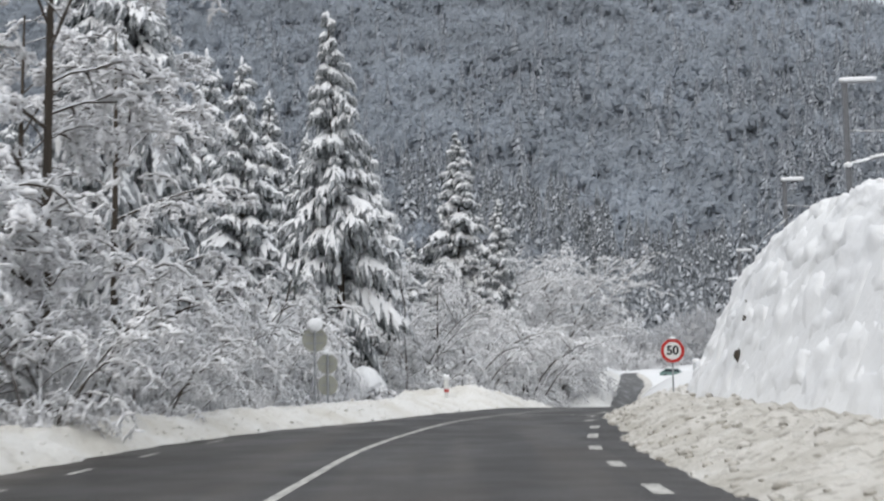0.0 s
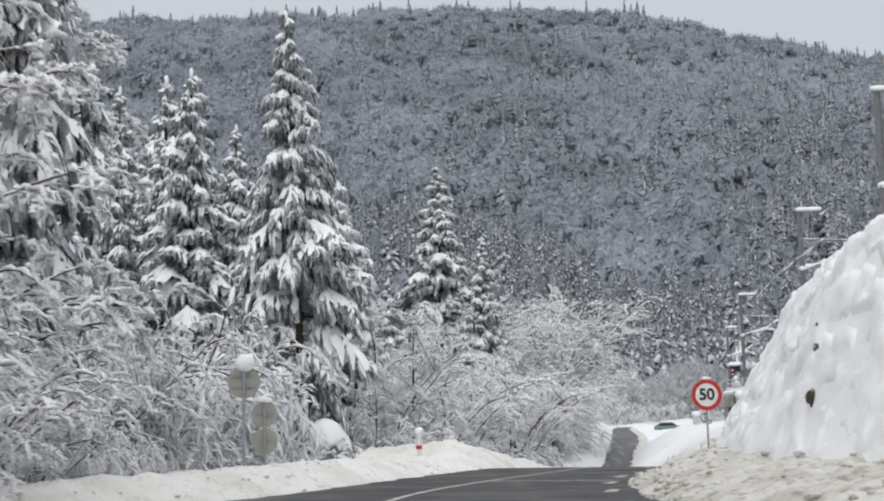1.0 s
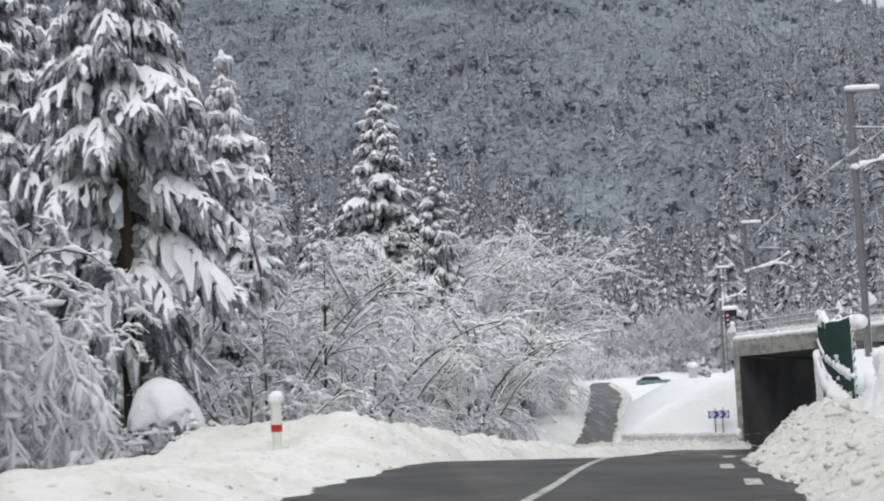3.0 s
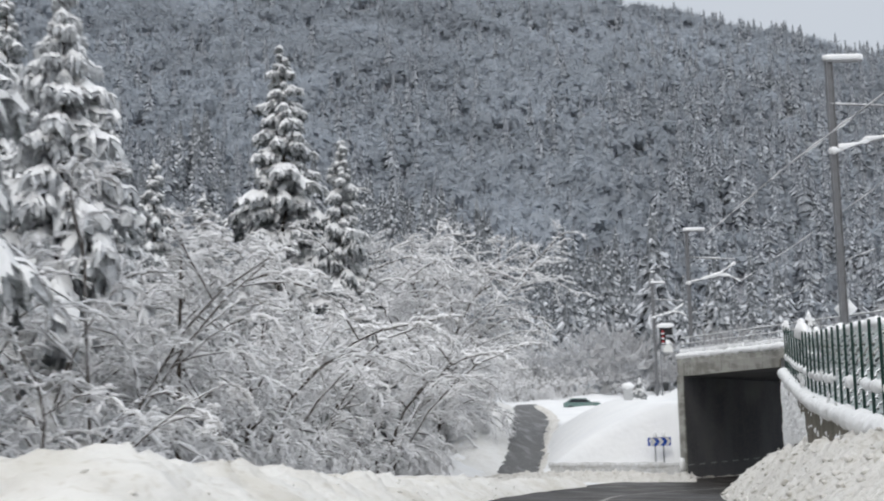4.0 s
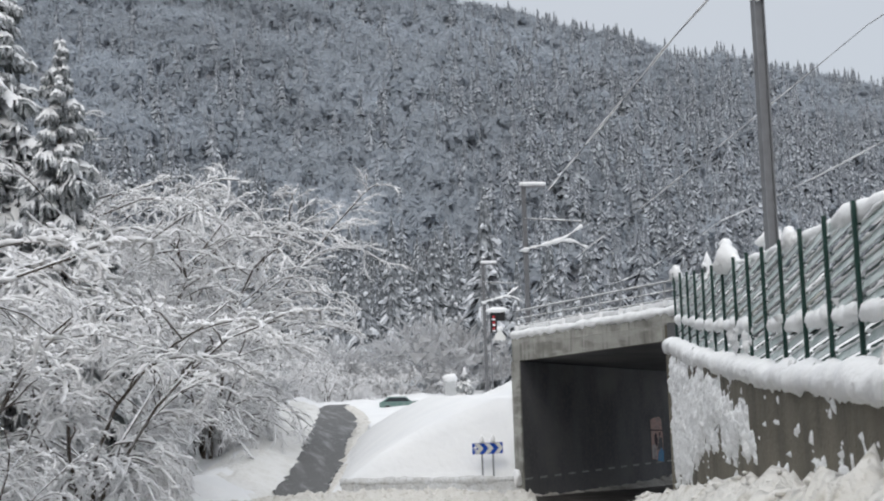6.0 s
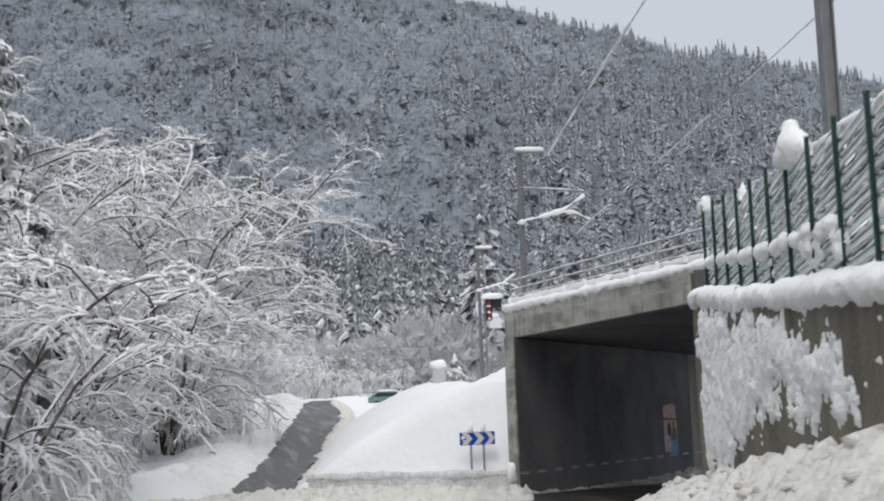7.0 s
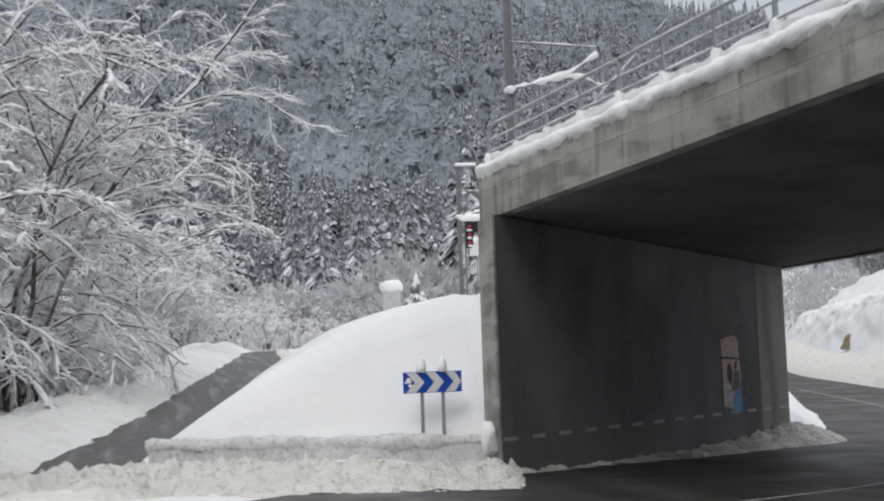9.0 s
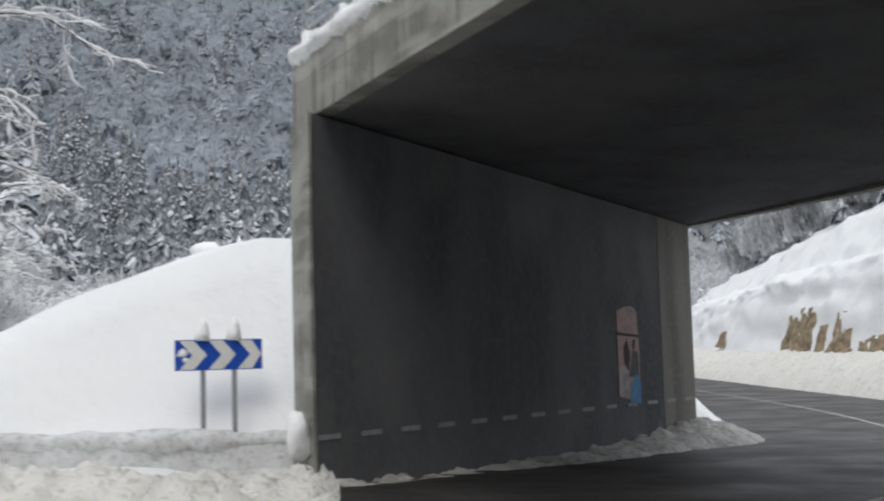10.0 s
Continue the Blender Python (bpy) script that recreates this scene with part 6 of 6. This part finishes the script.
CH = Vector((25.02, 118.1, -3.37))
zg = gz_at(CH.x, CH.y)
chevron = thing("chevron_sign", facing(CH.x, CH.y, -5.0, 2), "blue and white chevron curve sign on two steel posts", "road sign")
top = CH.z + 5.0
W, HH = 1.5, 0.52
for x in (-0.27, 0.27):
    soup = Soup(); soup.box(Matrix.Translation((x, 0.04, -0.6)), 0.08, 0.05, top + HH / 2 + 0.58 + 0.0); part("post", soup, GALV, chevron)
    soup = Soup(); soup.tube([(x - 0.01, 0.03, top + HH / 2 - 0.02), (x, 0.03, top + HH / 2 + 0.12), (x + 0.02, 0.03, top + HH / 2 + 0.26), (x + 0.03, 0.03, top + HH / 2 + 0.38)], [0.13, 0.12, 0.075, 0.02], 9); part("snow_cap", soup, SNOW_LOAD, chevron, smooth=True)
soup = Soup(); soup.box(Matrix.Translation((0, 0, top - HH / 2)), W, 0.03, HH, 0.01); part("panel", soup, SIGN_BLUE, chevron)
for n in range(3):
    x0 = -W / 2 + 0.07 + n * 0.5
    h2, arm, run = HH / 2 - 0.015, 0.25, 0.22
    pts = [(x0, -h2), (x0 + arm, -h2), (x0 + arm + run, 0), (x0 + arm, h2), (x0, h2), (x0 + run, 0)]
    pts = [(min(px, W / 2 - 0.012), pz) for px, pz in pts]
    soup = Soup(); soup.prism(Matrix.Translation((0, -0.023, top)), pts, 0.006); part("chevron", soup, SIGN_WHITE, chevron)
soup = Soup(); soup.lump((-W / 2 + 0.13, -0.02, top + 0.02), 0.09, 0.02, 0.07, 0.5); soup.lump((-W / 2 + 0.17, -0.02, top - 0.09), 0.06, 0.02, 0.05, 0.5)
part("snow_splash", soup, SNOW_LOAD, chevron, smooth=True)

# transverse line across the right lane
k = int(np.argmin(np.abs(ROAD[:, 1] - 37.8)))
x, y, z = ROAD[k, :3]
tx, ty = ROAD_T[k]
soup = Soup()
soup.sheet([[(x + ty * o + tx * q, y - tx * o + ty * q, z + 0.007) for o in np.linspace(0.1, 3.0, 8)] for q in (-0.08, 0.08)])
part("transverse_line", soup, LINE_PAINT, road)


# ---- railway masts, wires and signal ----
def mast(x, y, top, base, reach, arm_z, label, slab_w=1.6):
    ob = thing("catenary_mast", facing(x, y, base, -6), label, "mast", "railway masts")
    h = top - base
    soup = Soup()
    for o in (-0.13, 0.13):
        soup.box(Matrix.Translation((o, 0, -0.5)), 0.03, 0.28, h + 0.5)
    soup.box(Matrix.Translation((0, 0, -0.5)), 0.26, 0.03, h + 0.5)
    part("column", soup, MAST_STEEL, ob)
    soup = Soup(); soup.box(Matrix.Translation((slab_w * 0.38, 0, h)), slab_w, 0.22, 0.08); part("head_beam", soup, MAST_STEEL, ob)
    soup = Soup()
    pts = [(q, 0, h + 0.22) for q in np.linspace(-slab_w * 0.14, slab_w * 0.9, 9)]
    soup.tube(pts, [0.14] + [0.2] * 7 + [0.15], 9, 0.75); part("snow_cap", soup, SNOW_LOAD, ob, smooth=True)
    az = arm_z - base
    for name, path, r in (("cantilever", [(0, 0, az), (reach * 0.55, 0, az + 0.45), (reach, 0, az + 1.55)], 0.045), ("tie_bar", [(0, 0, az + 2.0), (reach * 0.95, 0, az + 1.75)], 0.03),
                          ("steady_arm", [(reach * 0.3, 0, az + 0.35), (reach * 0.75, 0, az + 0.5), (reach * 1.0, 0, az + 0.05)], 0.03)):
        soup = Soup(); soup.tube(path, [r] * len(path), 6); part(name, soup, MAST_STEEL, ob)
    for path, r in (([(0.1, 0, az + 0.1), (reach * 0.3, 0, az + 0.32), (reach * 0.6, 0, az + 0.62), (reach * 0.95, 0, az + 1.5)], 0.14), ([(reach * 0.32, 0, az + 0.45), (reach * 0.55, 0, az + 0.58), (reach * 0.8, 0, az + 0.55), (reach * 1.02, 0, az + 0.1)], 0.11),
                    ([(0.0, 0, az + 2.04), (reach * 0.5, 0, az + 1.93), (reach * 0.95, 0, az + 1.8)], 0.035)):
        soup = Soup()
        fine = [Vector(path[int(q)]).lerp(Vector(path[min(int(q) + 1, len(path) - 1)]), q % 1) for q in np.linspace(0, len(path) - 1.001, 14)]
        soup.tube(fine, [r * max(0.25, 0.8 + 1.1 * noise.noise((q * 0.8, x, 0))) for q in range(14)], 7, 0.9)
        part("snow_load", soup, SNOW_LOAD, ob, smooth=True)
    soup = Soup(); soup.lump((0, 0, az + 0.02), 0.26, 0.26, 0.16, 0.25, True); part("snow_clump", soup, SNOW_LOAD, ob, smooth=True)
    return ob


mast(23.6, 70.1, 16.4, gz_at(23.6, 70.1), 3.9, 11.6, "tall grey catenary mast above the snow bank", 2.0)
mast(25.7, 91.1, 13.6, gz_at(25.7, 91.1) - 0.1, 3.9, 9.8, "grey steel catenary mast with snow on its arms")
mast(32.7, 135.5, 12.0, 1.2, 3.9, 8.0, "grey steel catenary mast capped with a slab of snow")
mast(41.0, 176.3, 11.3, -0.6, 3.6, 7.6, "distant catenary mast with snowy arms", 1.5)
tall = thing("lattice_mast", (53.5, 222, gz_at(53.5, 222)), "slim distant lattice mast crusted with snow", "mast")
soup = Soup()
for a in range(4):
    soup.tube([(0.35 * (a % 2 * 2 - 1), 0.35 * (a // 2 * 2 - 1), -0.5), (0.3 * (a % 2 * 2 - 1), 0.3 * (a // 2 * 2 - 1), 18.3)], [0.06, 0.05], 4)
part("frame", soup, MAST_STEEL, tall)
soup = Soup()
for q in range(15):
    soup.lump((0.1 * (q % 3 - 1), 0, 1.5 + q * 1.2), 0.42, 0.3, 0.13 + 0.05 * (q % 2), 0.3)
tagged(part("snow_load", soup, SNOW_LOAD, tall, smooth=True), kind="stuff")


def wire(points, sag, radius, snow_r, label):
    ob = thing("overhead_wire", points[0], label, "wire", "railway wires")
    cable, snow = Soup(), Soup()
    for a, b in zip(points[:-1], points[1:]):
        a, b = Vector(a) - Vector(points[0]), Vector(b) - Vector(points[0])
        pts = [a.lerp(b, t) - Vector((0, 0, sag * 4 * t * (1 - t))) for t in np.linspace(0, 1, 30)]
        cable.tube(pts, [radius] * 30, 5)
        snow.tube([p + Vector((0, 0, snow_r * 0.4)) for p in pts], [snow_r * max(0.1, 0.7 + 1.5 * noise.noise((p.y * 0.3, p.x, 1))) for p in pts], 5)
    part("cable", cable, MAST_STEEL, ob)
    part("snow_sleeve", snow, SNOW_LOAD, ob, "broken sleeve of snow on the wire", smooth=True)


wire([(19.0, 66, 8.3), (24.97, 94.8, 9.75), (34.2, 135.0, 11.75)], 0.0, 0.014, 0.06, "wire wrapped in a thick sleeve of snow")
wire([(24.9, 40, 10.8), (31.4, 94.8, 10.3), (36.6, 135.1, 8.0), (44.6, 176, 7.6)], 0.15, 0.012, 0.03, "overhead contact wire with scattered patches of snow")
wire([(34.5, 40, 12.3), (41.4, 94.8, 11.8), (46.0, 135.1, 9.8), (54, 176, 9.2)], 0.5, 0.012, 0.04, "catenary wire of the second track with patchy snow")

sig_x, sig_y = 38.6, 163.6
zg = gz_at(sig_x, sig_y)
signal = thing("railway_signal", (sig_x, sig_y, zg), "black railway light signal with red lenses under a snow hood", "signal")
soup = Soup(); pole(soup, -0.5, 0.2, -0.5, 6.6 - zg, 0.07); part("mast", soup, MAST_STEEL, signal)
soup = Soup(); soup.box(Matrix.Translation((-0.25, 0, 4.1 - zg)), 0.55, 0.12, 1.75, 0.1); part("backboard", soup, SIGN_BLACK, signal)
soup = Soup(); soup.box(Matrix.Translation((0.4, 0.02, 5.1 - zg)), 0.75, 0.12, 0.75, 0.1); part("side_board", soup, SIGN_BLACK, signal)
for q in (4.45, 4.95, 5.45):
    soup = Soup(); disc(soup, Matrix.Translation((-0.28, -0.09, q - zg)), 0.12, 0.05, sides=16); part("lens", soup, RED_LAMP, signal)
    soup = Soup(); soup.lump((-0.28, -0.12, q - 0.2 - zg), 0.2, 0.1, 0.08, 0.3); part("snow_clump", soup, SNOW_LOAD, signal, smooth=True)
soup = Soup(); soup.lump((0.05, 0, 6.05 - zg), 0.95, 0.3, 0.25, 0.25, True); part("snow_hood", soup, SNOW_LOAD, signal, smooth=True)
zg = gz_at(37.8, 160)
tri = thing("track_sign", (37.8, 160, zg), "small triangular track sign with a snowy top", "sign")
soup = Soup(); pole(soup, 0, 0, -0.4, 3.6 - zg, 0.04); part("post", soup, GALV, tri)
soup = Soup(); soup.prism(Matrix.Translation((0, -0.06, 3.3 - zg)), [(-0.5, 0), (0.5, 0), (0.45, 0.35), (0, 1.0), (-0.45, 0.35)], 0.05); part("plate", soup, SIGN_WHITE, tri)
soup = Soup(); soup.lump((0, 0, 4.25 - zg), 0.3, 0.12, 0.22, 0.3, True); part("snow_cap", soup, SNOW_LOAD, tri, smooth=True)

zg = gz_at(27.7, 136.3) + 0.3
box = thing("utility_cabinet", facing(27.7, 136.3, zg, -12), "small pale utility cabinet under a thick cap of snow", "cabinet")
soup = Soup(); soup.box(Matrix.Translation((0, 0, -0.3)), 0.7, 0.45, 0.95, 0.02); part("body", soup, PALE_STEEL, box)
soup = Soup(); soup.box(Matrix.Translation((0, -0.235, 0.02)), 0.3, 0.02, 0.5); part("door", soup, PALE_STEEL, box)
soup = Soup(); soup.lump((0, 0, 0.8), 0.5, 0.36, 0.3, 0.12, True); part("snow_cap", soup, SNOW_LOAD, box, smooth=True)

# parked car under snow
zg = gz_at(33.5, 181) - 0.8
car = thing("parked_car", facing(33.5, 181, zg, -10), "dark green parked car half buried in snow", "car")
side_shape = [(-2.1, 0.25), (2.1, 0.25), (2.15, 0.65), (1.95, 0.85), (1.0, 0.95), (0.45, 1.38), (-1.2, 1.42), (-1.9, 1.0), (-2.15, 0.9)]
soup = Soup(); soup.prism(Matrix.Translation((0, -0.85, 0)), side_shape, 1.7); part("body", soup, CAR_PAINT, car)
for yy in (-0.86, 0.84):
    soup = Soup(); soup.prism(Matrix.Translation((0, yy, 0)), [(-1.7, 0.98), (0.85, 0.95), (0.38, 1.3), (-1.15, 1.34)], 0.02); part("side_window", soup, GLASS_DARK, car)
for xx in (-1.35, 1.35):
    for yy in (-0.88, 0.72):
        soup = Soup(); disc(soup, Matrix.Translation((xx, yy, 0.31)), 0.31, 0.16, sides=18); part("wheel", soup, RUBBER, car)
soup = Soup(); soup.lump((-0.4, 0, 1.45), 1.0, 0.85, 0.14, 0.15, True); soup.lump((1.5, 0, 0.98), 0.6, 0.8, 0.1, 0.2, True)
part("snow_cover", soup, SNOW_LOAD, car, smooth=True)

# young fir and white post behind the fence's end
fir = spruce(stand(26.25, 96.2), 3.0 - gz_at(26.25, 96.2), 0.6, 61, "young fir thickly plastered with snow beside the bridge", gap=0.22, snowy=1.3)
copy_thing(fir, placed(29.2, 138.5, 1.1, 2.0))
copy_thing(bush_b, placed(27.0, 143.0, 0.28, 1.0))
zg = gz_at(26.1, 91.9)
marker = thing("marker_post", (26.1, 91.9, zg), "white snow-crusted post behind the fence", "post")
soup = Soup(); soup.box(Matrix.Translation((0, 0, -0.3)), 0.2, 0.12, 3.6 - zg + 0.3, 0.02); part("body", soup, SIGN_WHITE, marker)
soup = Soup(); soup.lump((0.05, 0, 3.62 - zg - 0.45), 0.4, 0.35, 0.35, 0.3, True); part("snow_clump", soup, SNOW_LOAD, marker, smooth=True)
for x, y, s, turn in ((29.5, 88, 0.42, 0.4), (30.5, 80, 0.45, 1.7), (29, 73, 0.4, 3.0), (33, 84, 0.5, 4.4)):
    copy_thing(bush_b, placed(x, y, s, turn))

# woods above the cutting beyond the bridge
rng = random.Random(15)
soup = Soup()
for _ in range(420):
    s, o = rng.uniform(212, 340), 13 + 21 * rng.random()
    p = far_face(s, o)
    h = rng.uniform(3.5, 8)
    crown_dome(soup, p - Vector((0, 0, 0.4)), h, h * rng.uniform(0.22, 0.38), rng, 70)
tagged(part("bank_woods", soup, THICKET), "dark snow-streaked thicket above the cutting", "woods", kind="stuff")
for n in range(14):
    p = far_face(216 + 9 * n, rng.uniform(13, 22))
    copy_thing(far_a if n % 2 else far_b, placed(p.x, p.y, rng.uniform(0.3, 0.5), rng.uniform(0, 6), p.z - 0.3))

# dark stones showing in the steep bank
for x, y, z, wide, tall in ((8.46, 34.78, 0.85, 0.065, 0.22), (8.96, 35.77, 1.9, 0.06, 0.12), (9.15, 36.1, 2.35, 0.05, 0.10)):
    ob = thing("rock", (x, y, z), "small dark stone poking out of the snow bank", "rock", "bank stones")
    soup = Soup()
    soup.lump((0, 0, 0), wide * 1.3, wide * 1.6, tall, 0.5, True, 0.2)
    part("stone", soup, BARK, ob)
